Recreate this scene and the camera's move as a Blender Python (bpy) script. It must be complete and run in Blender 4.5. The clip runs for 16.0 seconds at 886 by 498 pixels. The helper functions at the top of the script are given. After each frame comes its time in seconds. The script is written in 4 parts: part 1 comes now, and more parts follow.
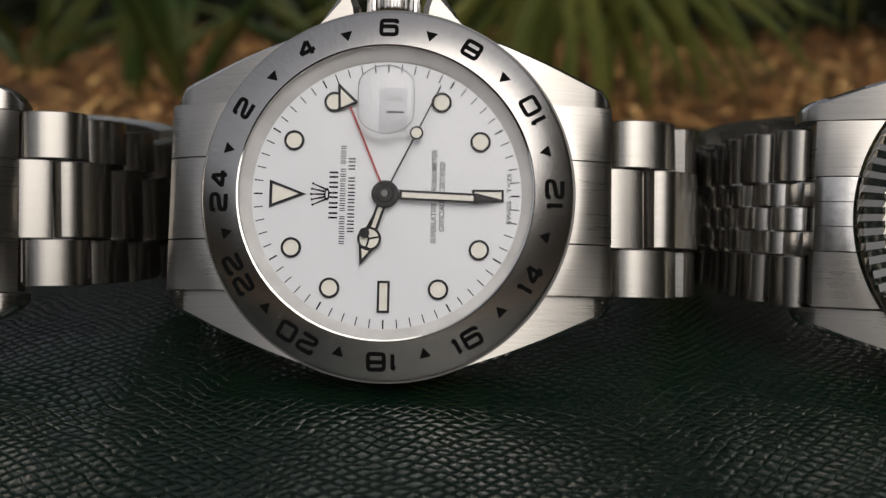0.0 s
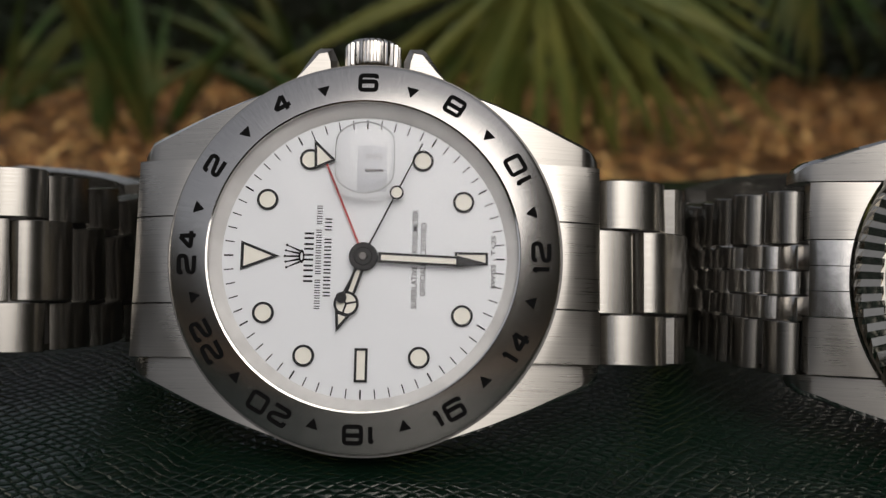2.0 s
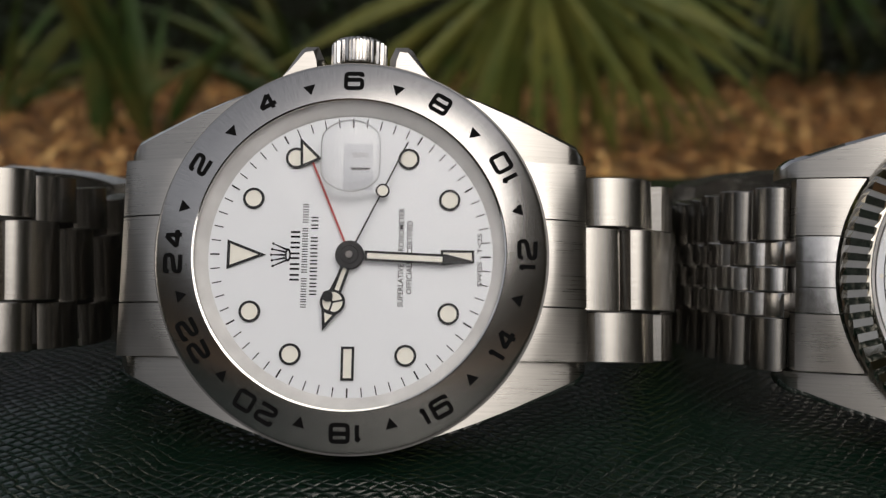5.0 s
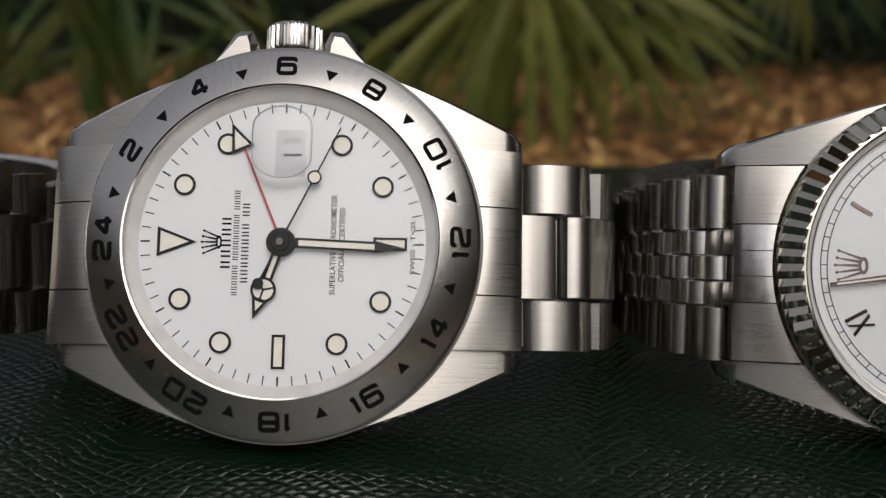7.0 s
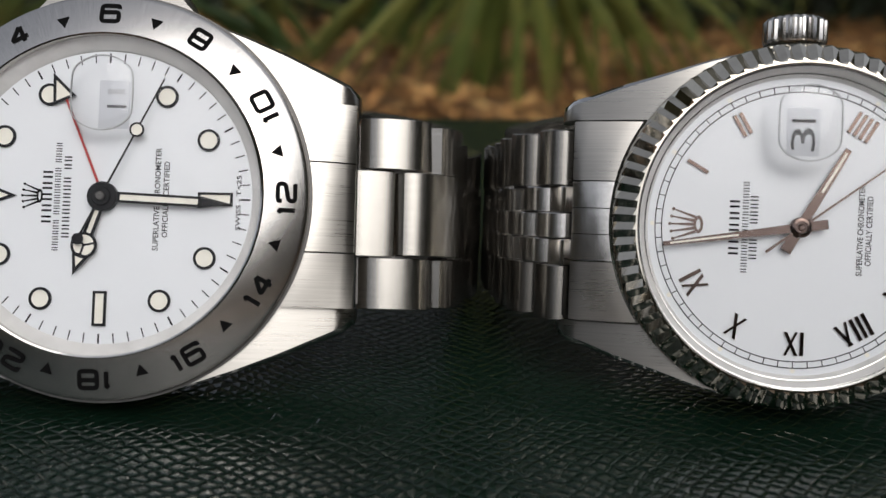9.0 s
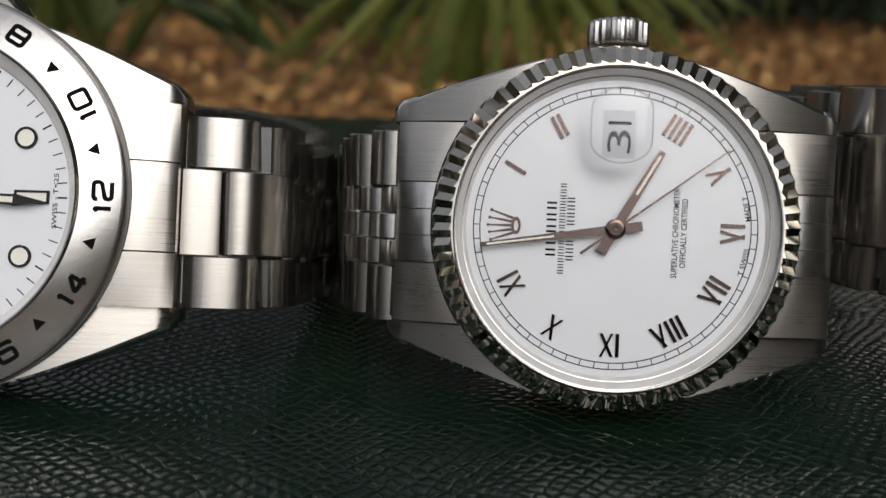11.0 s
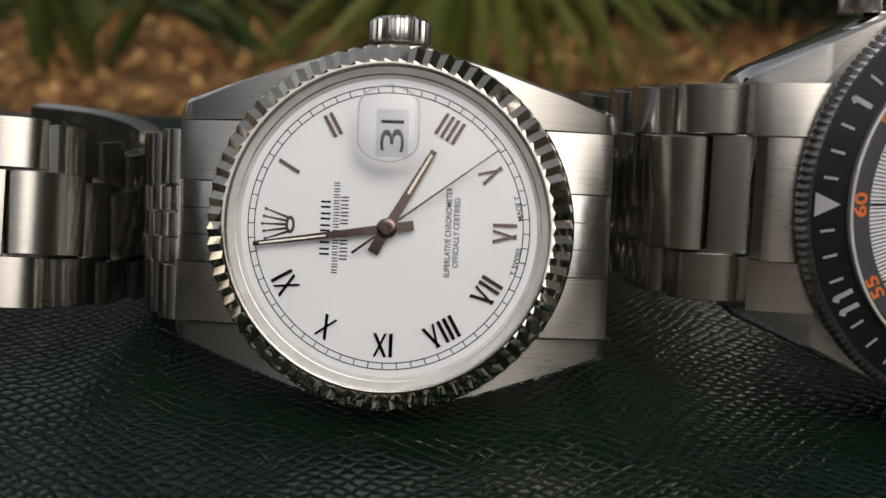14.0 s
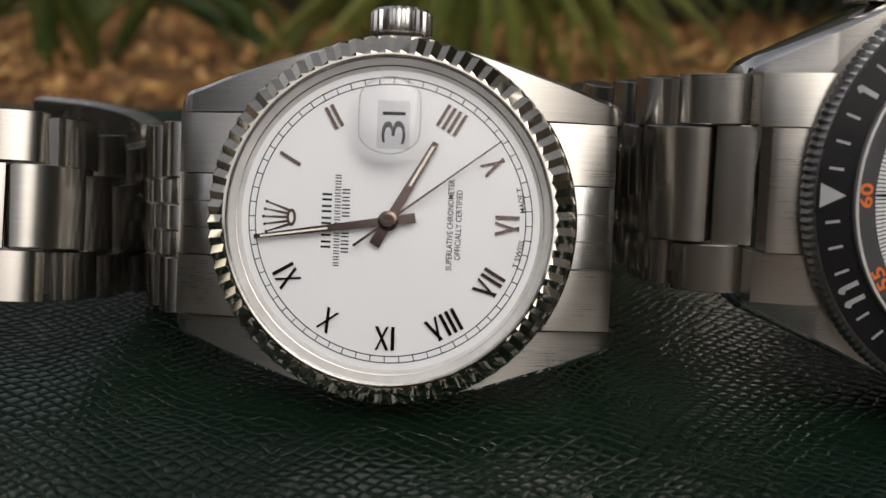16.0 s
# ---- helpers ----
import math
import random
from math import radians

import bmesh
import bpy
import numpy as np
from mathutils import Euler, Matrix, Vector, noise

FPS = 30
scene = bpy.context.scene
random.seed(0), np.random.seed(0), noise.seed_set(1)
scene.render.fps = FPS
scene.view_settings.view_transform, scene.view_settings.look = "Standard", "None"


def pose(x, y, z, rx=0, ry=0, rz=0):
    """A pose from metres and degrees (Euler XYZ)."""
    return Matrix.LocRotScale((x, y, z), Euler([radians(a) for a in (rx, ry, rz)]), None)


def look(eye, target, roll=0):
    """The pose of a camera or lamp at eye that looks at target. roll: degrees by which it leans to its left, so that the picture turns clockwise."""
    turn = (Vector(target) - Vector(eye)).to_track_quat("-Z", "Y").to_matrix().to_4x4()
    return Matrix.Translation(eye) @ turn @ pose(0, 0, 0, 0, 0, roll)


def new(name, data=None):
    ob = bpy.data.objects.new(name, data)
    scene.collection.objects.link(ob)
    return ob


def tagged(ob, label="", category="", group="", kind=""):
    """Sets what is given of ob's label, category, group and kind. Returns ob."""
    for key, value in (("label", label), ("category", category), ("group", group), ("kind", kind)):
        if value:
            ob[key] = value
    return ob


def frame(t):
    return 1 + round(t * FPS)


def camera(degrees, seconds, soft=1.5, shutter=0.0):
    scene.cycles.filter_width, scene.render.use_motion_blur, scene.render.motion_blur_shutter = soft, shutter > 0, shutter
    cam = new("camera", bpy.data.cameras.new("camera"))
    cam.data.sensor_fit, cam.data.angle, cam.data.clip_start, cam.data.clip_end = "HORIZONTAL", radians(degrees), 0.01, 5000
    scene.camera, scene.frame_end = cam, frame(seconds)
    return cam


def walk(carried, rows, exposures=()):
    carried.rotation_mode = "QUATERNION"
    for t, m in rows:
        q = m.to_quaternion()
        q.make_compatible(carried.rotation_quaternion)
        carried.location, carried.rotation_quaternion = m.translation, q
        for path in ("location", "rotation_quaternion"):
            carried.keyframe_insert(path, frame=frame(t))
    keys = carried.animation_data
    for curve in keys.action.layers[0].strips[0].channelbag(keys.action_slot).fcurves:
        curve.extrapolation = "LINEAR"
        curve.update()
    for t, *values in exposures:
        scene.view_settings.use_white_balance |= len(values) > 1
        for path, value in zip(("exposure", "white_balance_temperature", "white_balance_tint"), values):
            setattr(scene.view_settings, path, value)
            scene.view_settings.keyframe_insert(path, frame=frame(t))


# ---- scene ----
cam = camera(49.7, 16.0, soft=1.35)
cam.data.dof.use_dof, cam.data.dof.focus_distance, cam.data.dof.aperture_fstop = True, 0.099, 29.0
METRES, EYE, TILT, LEAN, TURN = 0.0754, 0.0449, -17.0, 0.0, 0.0
ROWS = [
    (0.0, 0.0, 0.0, 0.0, 0.0, 0.0, 0.0),
    (0.5, -0.0004, 0.08, 0.0319, -2.3, 1.06, 0.66),
    (1.0, -0.0122, 0.0666, 0.0295, -1.88, 2.11, 0.29),
    (1.5, -0.016, 0.0649, 0.0274, -1.94, 2.81, -0.13),
    (2.0, -0.0164, 0.0658, 0.0274, -1.86, 2.7, -0.11),
    (2.5, -0.0149, 0.0667, 0.0276, -1.88, 2.58, -0.11),
    (3.0, -0.01, 0.0676, 0.0276, -1.84, 2.47, -0.08),
    (3.5, -0.0071, 0.069, 0.0275, -1.85, 2.41, -0.01),
    (4.0, -0.0042, 0.0655, 0.027, -1.81, 2.63, 0.05),
    (6.5, 0.0517, 0.0648, 0.0267, -2.12, 2.23, 0.21),
    (7.0, 0.0865, 0.0758, 0.026, -2.11, 1.91, 0.03),
    (7.5, 0.1021, 0.0809, 0.0295, -2.21, 1.35, 0.31),
    (8.0, 0.1049, 0.1033, 0.0307, -2.22, -0.89, 0.43),
    (8.5, 0.1591, 0.0949, 0.0323, -2.32, -0.89, 0.07),
    (9.0, 0.305, 0.0957, 0.0314, -2.47, -0.9, -0.34),
    (9.5, 0.3733, 0.094, 0.0319, -3.1, -1.05, -0.42),
    (12.0, 0.6364, 0.0832, 0.0352, -3.16, -0.88, -0.88),
    (12.5, 0.6947, 0.0834, 0.0349, -3.16, -0.91, -0.97),
    (13.0, 0.7469, 0.0837, 0.035, -3.42, -1.19, -0.93),
    (13.5, 0.7736, 0.0797, 0.0348, -3.45, -0.99, -0.91),
    (14.0, 0.8116, 0.0756, 0.0356, -3.4, -0.86, -0.84),
    (14.5, 0.8173, 0.08, 0.0359, -3.28, -0.94, -0.74),
    (15.0, 0.8211, 0.0839, 0.0357, -3.16, -1.12, -0.5),
    (15.5, 0.8197, 0.0836, 0.0355, -3.07, -1.27, -0.45),
    (16.0, 0.8163, 0.0832, 0.035, -3.08, -1.29, -0.68),
]
walk(cam, [(t, pose(0, 0, EYE, TILT, LEAN, TURN) @ pose(METRES * x, METRES * y, METRES * z, 90 + pitch, roll, yaw)) for t, x, y, z, yaw, pitch, roll in ROWS],
     exposures=[(0.0, -0.62, 6550, 12), (4.0, -0.54, 6550, 12), (7.0, -0.49, 6550, 12), (8.0, -0.44, 6500, 12), (8.5, -0.40, 6400, 12), (9.0, -0.26, 6300, 11), (9.7, -0.22, 6300, 11),
                (11.8, -0.36, 6550, 12), (12.5, -0.39, 6700, 12), (14.0, -0.27, 6700, 12), (16.0, -0.24, 6700, 12)])

MM = 0.001

# ---- world and light ----
world = bpy.data.worlds.new("world")
scene.world = world
world.use_nodes = True
wn = world.node_tree.nodes
sky = wn.new("ShaderNodeTexSky")
sky.sky_type, sky.sun_disc = "NISHITA", False
SUN_EL, SUN_AZ = 47.0, 167.0
sky.sun_elevation, sky.sun_rotation = radians(SUN_EL), radians(SUN_AZ)
sky.dust_density, sky.air_density, sky.ozone_density = 4.0, 1.0, 1.0
hazy = wn.new("ShaderNodeHueSaturation")
hazy.inputs["Saturation"].default_value = 0.30
world.node_tree.links.new(sky.outputs[0], hazy.inputs["Color"])
world.node_tree.links.new(hazy.outputs[0], wn["Background"].inputs[0])
wn["Background"].inputs[1].default_value = 0.15
sun = new("sun", bpy.data.lights.new("sun", "SUN"))
sun.data.energy, sun.data.angle, sun.data.color = 1.15, radians(56), (1.0, 0.96, 0.89)
az, el = radians(SUN_AZ), radians(SUN_EL)
sun.matrix_world = look((0, 0, 0), (-math.sin(az) * math.cos(el), -math.cos(az) * math.cos(el), -math.sin(el)))


# ---- materials ----
def material(name):
    m = bpy.data.materials.new(name)
    m.use_nodes = True
    return m, m.node_tree.nodes, m.node_tree.links, m.node_tree.nodes["Principled BSDF"]


def noise_node(n, l, scale, stretch=(1, 1, 1), detail=4.0, coords="Object", rough=0.6):
    tc, mp, nz = n.new("ShaderNodeTexCoord"), n.new("ShaderNodeMapping"), n.new("ShaderNodeTexNoise")
    mp.inputs["Scale"].default_value = stretch
    nz.inputs["Scale"].default_value, nz.inputs["Detail"].default_value, nz.inputs["Roughness"].default_value = scale, detail, rough
    l.new(tc.outputs[coords], mp.inputs[0])
    l.new(mp.outputs[0], nz.inputs["Vector"])
    return nz


def ramp(n, l, source, stops):
    r = n.new("ShaderNodeValToRGB")
    while len(r.color_ramp.elements) < len(stops):
        r.color_ramp.elements.new(0.5)
    for e, (p, c) in zip(r.color_ramp.elements, stops):
        e.position, e.color = p, (*c, 1) if len(c) == 3 else (c[0], c[0], c[0], 1)
    l.new(source, r.inputs[0])
    return r


def bump(n, l, height, strength, distance, b):
    k = n.new("ShaderNodeBump")
    k.inputs["Strength"].default_value, k.inputs["Distance"].default_value = strength, distance
    l.new(height, k.inputs["Height"])
    l.new(k.outputs[0], b.inputs["Normal"])
    return k


def steel(name, rough, stretch, colour=(0.60, 0.575, 0.535), grain=0.04, relief=0.14, radial=False, drawn=0.0):
    """Steel: fine drawn grain along one way, with smudges that vary the gloss."""
    m, n, l, b = material(name)
    b.inputs["Metallic"].default_value = 1.0
    fine = noise_node(n, l, 1.0, stretch, 3.0)
    if radial:
        src = fine.inputs["Vector"].links[0].from_node
        tc, sep, at, rad, com = (n.new("ShaderNode" + k) for k in ("TexCoord", "SeparateXYZ", "Math", "VectorMath", "CombineXYZ"))
        at.operation, rad.operation = "ARCTAN2", "LENGTH"
        l.new(tc.outputs["Object"], sep.inputs[0])
        l.new(sep.outputs[0], at.inputs[0])
        l.new(sep.outputs[1], at.inputs[1])
        l.new(tc.outputs["Object"], rad.inputs[0])
        l.new(at.outputs[0], com.inputs[0])
        l.new(rad.outputs["Value"], com.inputs[1])
        l.new(com.outputs[0], src.inputs[0])
    smudge = noise_node(n, l, 160.0, (1, 1, 1), 3.0)
    add = n.new("ShaderNodeMath")
    add.operation = "ADD"
    l.new(fine.outputs[0], add.inputs[0])
    l.new(smudge.outputs[0], add.inputs[1])
    r = ramp(n, l, add.outputs[0], [(0.3, (rough - grain,)), (1.0, (rough + grain,))])
    add.use_clamp = False
    half = n.new("ShaderNodeMath")
    half.operation, half.inputs[1].default_value = "MULTIPLY", 0.5
    l.new(add.outputs[0], half.inputs[0])
    l.new(half.outputs[0], r.inputs[0])
    l.new(r.outputs[0], b.inputs["Roughness"])
    c = ramp(n, l, fine.outputs[0], [(0.3, tuple(v * 0.89 for v in colour)), (0.7, tuple(min(1, v * 1.06) for v in colour))])
    l.new(c.outputs[0], b.inputs["Base Color"])
    if relief:
        bump(n, l, fine.outputs[0], relief, 0.00003, b)
    if drawn:
        across = n.new("ShaderNodeVectorTransform")
        across.vector_type, across.convert_from, across.convert_to = "VECTOR", "OBJECT", "WORLD"
        across.inputs[0].default_value = (1, 0, 0)
        b.inputs["Anisotropic"].default_value = drawn
        l.new(across.outputs[0], b.inputs["Tangent"])
    if radial:
        b.inputs["Anisotropic"].default_value = 0.5
        tg = n.new("ShaderNodeTangent")
        tg.direction_type, tg.axis = "RADIAL", "Z"
        l.new(tg.outputs[0], b.inputs["Tangent"])
    return m


def plain(name, colour, rough=0.5, metal=0.0, vary=0.08, scale=300.0, spec=0.5, relief=0.0):
    m, n, l, b = material(name)
    nz = noise_node(n, l, scale, detail=5.0)
    c = ramp(n, l, nz.outputs[0], [(0.3, tuple(v * (1 - vary) for v in colour)), (0.7, tuple(min(1, v * (1 + vary)) for v in colour))])
    l.new(c.outputs[0], b.inputs["Base Color"])
    r = ramp(n, l, nz.outputs[0], [(0.25, (max(0.02, rough * 0.8),)), (0.75, (min(1, rough * 1.2),))])
    l.new(r.outputs[0], b.inputs["Roughness"])
    b.inputs["Metallic"].default_value = metal
    b.inputs["Specular IOR Level"].default_value = spec
    if relief:
        bump(n, l, nz.outputs[0], 0.5, relief, b)
    return m


def thin_glass(name, tint=(1, 1, 1), ior=1.5, rough=0.0):
    """A clear pane: light passes straight on, and the surface mirrors by the angle."""
    m, n, l, b = material(name)
    n.remove(b)
    tr, gl, fr, mx = n.new("ShaderNodeBsdfTransparent"), n.new("ShaderNodeBsdfGlossy"), n.new("ShaderNodeFresnel"), n.new("ShaderNodeMixShader")
    tr.inputs[0].default_value, gl.inputs["Roughness"].default_value = (*tint, 1), rough
    fr.inputs["IOR"].default_value = ior
    l.new(fr.outputs[0], mx.inputs[0])
    l.new(tr.outputs[0], mx.inputs[1])
    l.new(gl.outputs[0], mx.inputs[2])
    l.new(mx.outputs[0], n["Material Output"].inputs[0])
    return m


def leather_material():
    m, n, l, b = material("green_leather")
    tc, mp = n.new("ShaderNodeTexCoord"), n.new("ShaderNodeMapping")
    mp.inputs["Scale"].default_value = (1.0, 1.2, 1.0)
    diag = n.new("ShaderNodeMapping")
    diag.inputs["Rotation"].default_value = (0, 0, radians(41))
    l.new(mp.outputs[0], diag.inputs[0])
    wob = n.new("ShaderNodeTexNoise")
    wob.inputs["Scale"].default_value, wob.inputs["Detail"].default_value = 55.0, 2.0
    mix = n.new("ShaderNodeVectorMath")
    mix.operation = "MULTIPLY_ADD"
    mix.inputs[1].default_value = (0.006, 0.006, 0)
    l.new(tc.outputs["Object"], wob.inputs["Vector"])
    l.new(wob.outputs["Color"], mix.inputs[0])
    l.new(tc.outputs["Object"], mix.inputs[2])
    l.new(mix.outputs[0], mp.inputs[0])
    vo = n.new("ShaderNodeTexVoronoi")
    vo.voronoi_dimensions, vo.feature = "2D", "DISTANCE_TO_EDGE"
    vo.inputs["Scale"].default_value, vo.inputs["Randomness"].default_value = 690.0, 0.34
    l.new(diag.outputs[0], vo.inputs["Vector"])
    cell = ramp(n, l, vo.outputs["Distance"], [(0.0, (0.0,)), (0.09, (0.45,)), (0.24, (0.80,)), (0.55, (1.0,))])
    fine = noise_node(n, l, 5200.0, detail=3.0)
    big = noise_node(n, l, 45.0, detail=3.0)
    k1, k2 = n.new("ShaderNodeBump"), n.new("ShaderNodeBump")
    k1.inputs["Strength"].default_value, k1.inputs["Distance"].default_value = 1.0, 0.00015
    k2.inputs["Strength"].default_value, k2.inputs["Distance"].default_value = 0.12, 0.00004
    l.new(cell.outputs[0], k1.inputs["Height"])
    l.new(fine.outputs[0], k2.inputs["Height"])
    l.new(k1.outputs[0], k2.inputs["Normal"])
    l.new(k2.outputs[0], b.inputs["Normal"])
    base = ramp(n, l, big.outputs[0], [(0.3, (0.0022, 0.0085, 0.0048)), (0.7, (0.0038, 0.0135, 0.0078))])
    l.new(base.outputs[0], b.inputs["Base Color"])
    burnish = ramp(n, l, fine.outputs[0], [(0.3, (0.11,)), (0.7, (0.20,))])
    l.new(burnish.outputs[0], b.inputs["Roughness"])
    b.inputs["Specular IOR Level"].default_value = 0.58
    return m


def litter_material(name, stops, scale=40.0, island=0.45):
    m, n, l, b = material(name)
    nz = noise_node(n, l, scale, detail=8.0)
    geo = n.new("ShaderNodeNewGeometry")
    mx = n.new("ShaderNodeMath")
    mx.operation = "MULTIPLY_ADD"
    mx.inputs[1].default_value = island
    l.new(geo.outputs["Random Per Island"], mx.inputs[0])
    half = n.new("ShaderNodeMath")
    half.operation, half.inputs[1].default_value = "MULTIPLY", 1.0 - island
    l.new(nz.outputs[0], half.inputs[0])
    l.new(half.outputs[0], mx.inputs[2])
    c = ramp(n, l, mx.outputs[0], stops)
    l.new(c.outputs[0], b.inputs["Base Color"])
    b.inputs["Roughness"].default_value = 0.54
    b.inputs["Specular IOR Level"].default_value = 0.25
    return m


BRUSHED = steel("brushed_steel", 0.30, (11000, 130, 130), (0.48, 0.455, 0.415), relief=0.08, drawn=0.5)
BRUSHED_LONG = steel("brushed_steel_lengthwise", 0.28, (9000, 200, 200))
BRUSHED_BEZEL = steel("sunray_brushed_steel", 0.27, (210, 500, 1), (0.68, 0.655, 0.62), relief=0.12, radial=True)
POLISHED = steel("polished_steel", 0.09, (500, 500, 500), (0.68, 0.665, 0.64), grain=0.03, relief=0.0)
SATIN = steel("satin_steel", 0.2, (2500, 2500, 2500), (0.58, 0.57, 0.55), grain=0.06, relief=0.1)
# Darker copy of the brushed steel: mirrored dark surroundings put into the colour.
DARKENED_LINK = steel("brushed_link_steel_darkened", 0.27, (11000, 130, 130), (0.36, 0.343, 0.312), relief=0.07, drawn=0.5)
COIN_EDGE = steel("dark_coin_edge_steel", 0.3, (900, 900, 900), (0.24, 0.235, 0.23), relief=0.0)
WHITE_GOLD = steel("polished_white_gold", 0.07, (500, 500, 500), (0.68, 0.635, 0.545), grain=0.03, relief=0.0)
CROWN_STEEL = steel("satin_crown_steel", 0.24, (900, 900, 900), (0.66, 0.64, 0.61), grain=0.05, relief=0.0)
# Pale frosted edge; its white also stands in for the dial mirrored in steel.
REHAUT = plain("frosted_edge_dial_reflection", (0.64, 0.63, 0.61), 0.16, vary=0.14, scale=260.0)
DARK_PIN = steel("dark_inner_steel", 0.45, (900, 900, 900), (0.12, 0.115, 0.11), relief=0.0)
WHITE_DIAL = plain("white_dial_enamel", (0.745, 0.765, 0.785), 0.35, vary=0.012, scale=120.0)
LUME = plain("cream_lume", (0.82, 0.79, 0.70), 0.6, vary=0.04, scale=900.0)
BLACK = plain("black_gloss_paint", (0.007, 0.007, 0.008), 0.35, vary=0.2, scale=500.0, spec=0.2)
INK = plain("black_print", (0.007, 0.007, 0.008), 0.8, vary=0.2, scale=500.0, spec=0.05)
ENGRAVED = plain("black_engraved_fill", (0.006, 0.006, 0.006), 0.8, vary=0.3, scale=700.0, spec=0.05)
RED = plain("red_paint", (0.40, 0.035, 0.03), 0.4, vary=0.08)
ORANGE = plain("orange_print", (0.75, 0.17, 0.03), 0.5, vary=0.06)
# Dark brown base puts the dark reflections of bright metal into its colour.
DARK_REFLECTION_METAL = steel("polished_metal_dark_reflection", 0.14, (800, 800, 800), (0.135, 0.098, 0.084), grain=0.05, relief=0.0)
GREY_PRINT = plain("grey_print", (0.05, 0.05, 0.054), 0.55, vary=0.1)
BEZEL_PRINT = plain("bezel_silver_print", (0.30, 0.30, 0.31), 0.4, vary=0.08)
SILVER_PRINT = plain("silver_print", (0.42, 0.43, 0.45), 0.4, vary=0.05)
DATE_PAPER = plain("date_disc_white", (0.57, 0.59, 0.62), 0.5, vary=0.03)
GLASS = thin_glass("clear_crystal", ior=1.24)
LENS = thin_glass("magnifier_glass", ior=1.5)
LENS_EDGE = plain("ground_glass_edge", (0.40, 0.41, 0.41), 0.3, vary=0.3, scale=400.0)
LEATHER = leather_material()
# The straw's wide tone range also paints in sunlit spots and shadows.
STRAW = litter_material("pine_straw", [(0.32, (0.02, 0.010, 0.005)), (0.44, (0.10, 0.048, 0.02)), (0.54, (0.46, 0.22, 0.072)), (0.64, (0.80, 0.54, 0.22))], 26.0, 0.2)
SOIL = litter_material("leaf_litter_soil", [(0.2, (0.015, 0.009, 0.005)), (0.45, (0.07, 0.038, 0.018)), (0.7, (0.16, 0.09, 0.042))], 26.0)
FROND = litter_material("palm_green", [(0.2, (0.018, 0.030, 0.006)), (0.5, (0.068, 0.088, 0.016)), (0.8, (0.23, 0.205, 0.045))], 6.0)
BLADE = litter_material("strap_leaf_green", [(0.2, (0.009, 0.022, 0.005)), (0.5, (0.028, 0.055, 0.011)), (0.85, (0.23, 0.15, 0.038))], 6.0)
# Leaf tones kept near black so that the colour carries deep shade.
SHADED_LEAF = litter_material("shade_painted_shrub_leaf", [(0.2, (0.005, 0.010, 0.004)), (0.8, (0.019, 0.032, 0.010))], 6.0)
# Colour of the added rear hedge, set for its reflection in the steel.
REAR_HEDGE = litter_material("unseen_rear_hedge", [(0.2, (0.015, 0.017, 0.008)), (0.5, (0.042, 0.042, 0.022)), (0.8, (0.085, 0.075, 0.045))], 3.0)
# Near-black colour stands in for the deep shade seen between the palms.
SHADE = litter_material("hedge_painted_shade", [(0.2, (0.006, 0.008, 0.005)), (0.8, (0.022, 0.026, 0.013))], 5.0)


# ---- mesh helpers ----
def part(name, bm, mat, parent=None, label="", smooth=False, m=None):
    """Links a bmesh as one mesh object under a thing or a part."""
    me = bpy.data.meshes.new(name)
    bmesh.ops.recalc_face_normals(bm, faces=bm.faces)
    bm.to_mesh(me)
    bm.free()
    for k in mat if isinstance(mat, (list, tuple)) else [mat]:
        me.materials.append(k)
    if smooth:
        me.shade_smooth()
        me.set_sharp_from_angle(angle=radians(smooth if smooth is not True else 35))
    ob = new(name, me)
    ob.parent = parent
    if m is not None:
        ob.matrix_basis = m
    if label:
        tagged(ob, label)
    return ob


def thing(name, m, label, category, group=""):
    ob = new(name)
    ob.empty_display_size = 0.005
    ob.matrix_basis = m
    return tagged(ob, label, category, group)


def lathe(profile, seg=96, bm=None, closed=False, mat=0):
    """A profile of (radius, z) in mm turned round z."""
    bm = bm or bmesh.new()
    rings = []
    for r, z in profile:
        if r == 0:
            rings.append([bm.verts.new((0, 0, z * MM))])
        else:
            rings.append([bm.verts.new((r * MM * math.cos(2 * math.pi * i / seg), r * MM * math.sin(2 * math.pi * i / seg), z * MM)) for i in range(seg)])
    pairs = list(zip(rings, rings[1:])) + ([(rings[-1], rings[0])] if closed else [])
    for a, b in pairs:
        for i in range(seg):
            j = (i + 1) % seg
            if len(a) == 1 and len(b) == 1:
                continue
            if len(a) == 1:
                f = bm.faces.new((a[0], b[i], b[j]))
            elif len(b) == 1:
                f = bm.faces.new((a[i], a[j], b[0]))
            else:
                f = bm.faces.new((a[i], a[j], b[j], b[i]))
            f.material_index = mat
    return bm


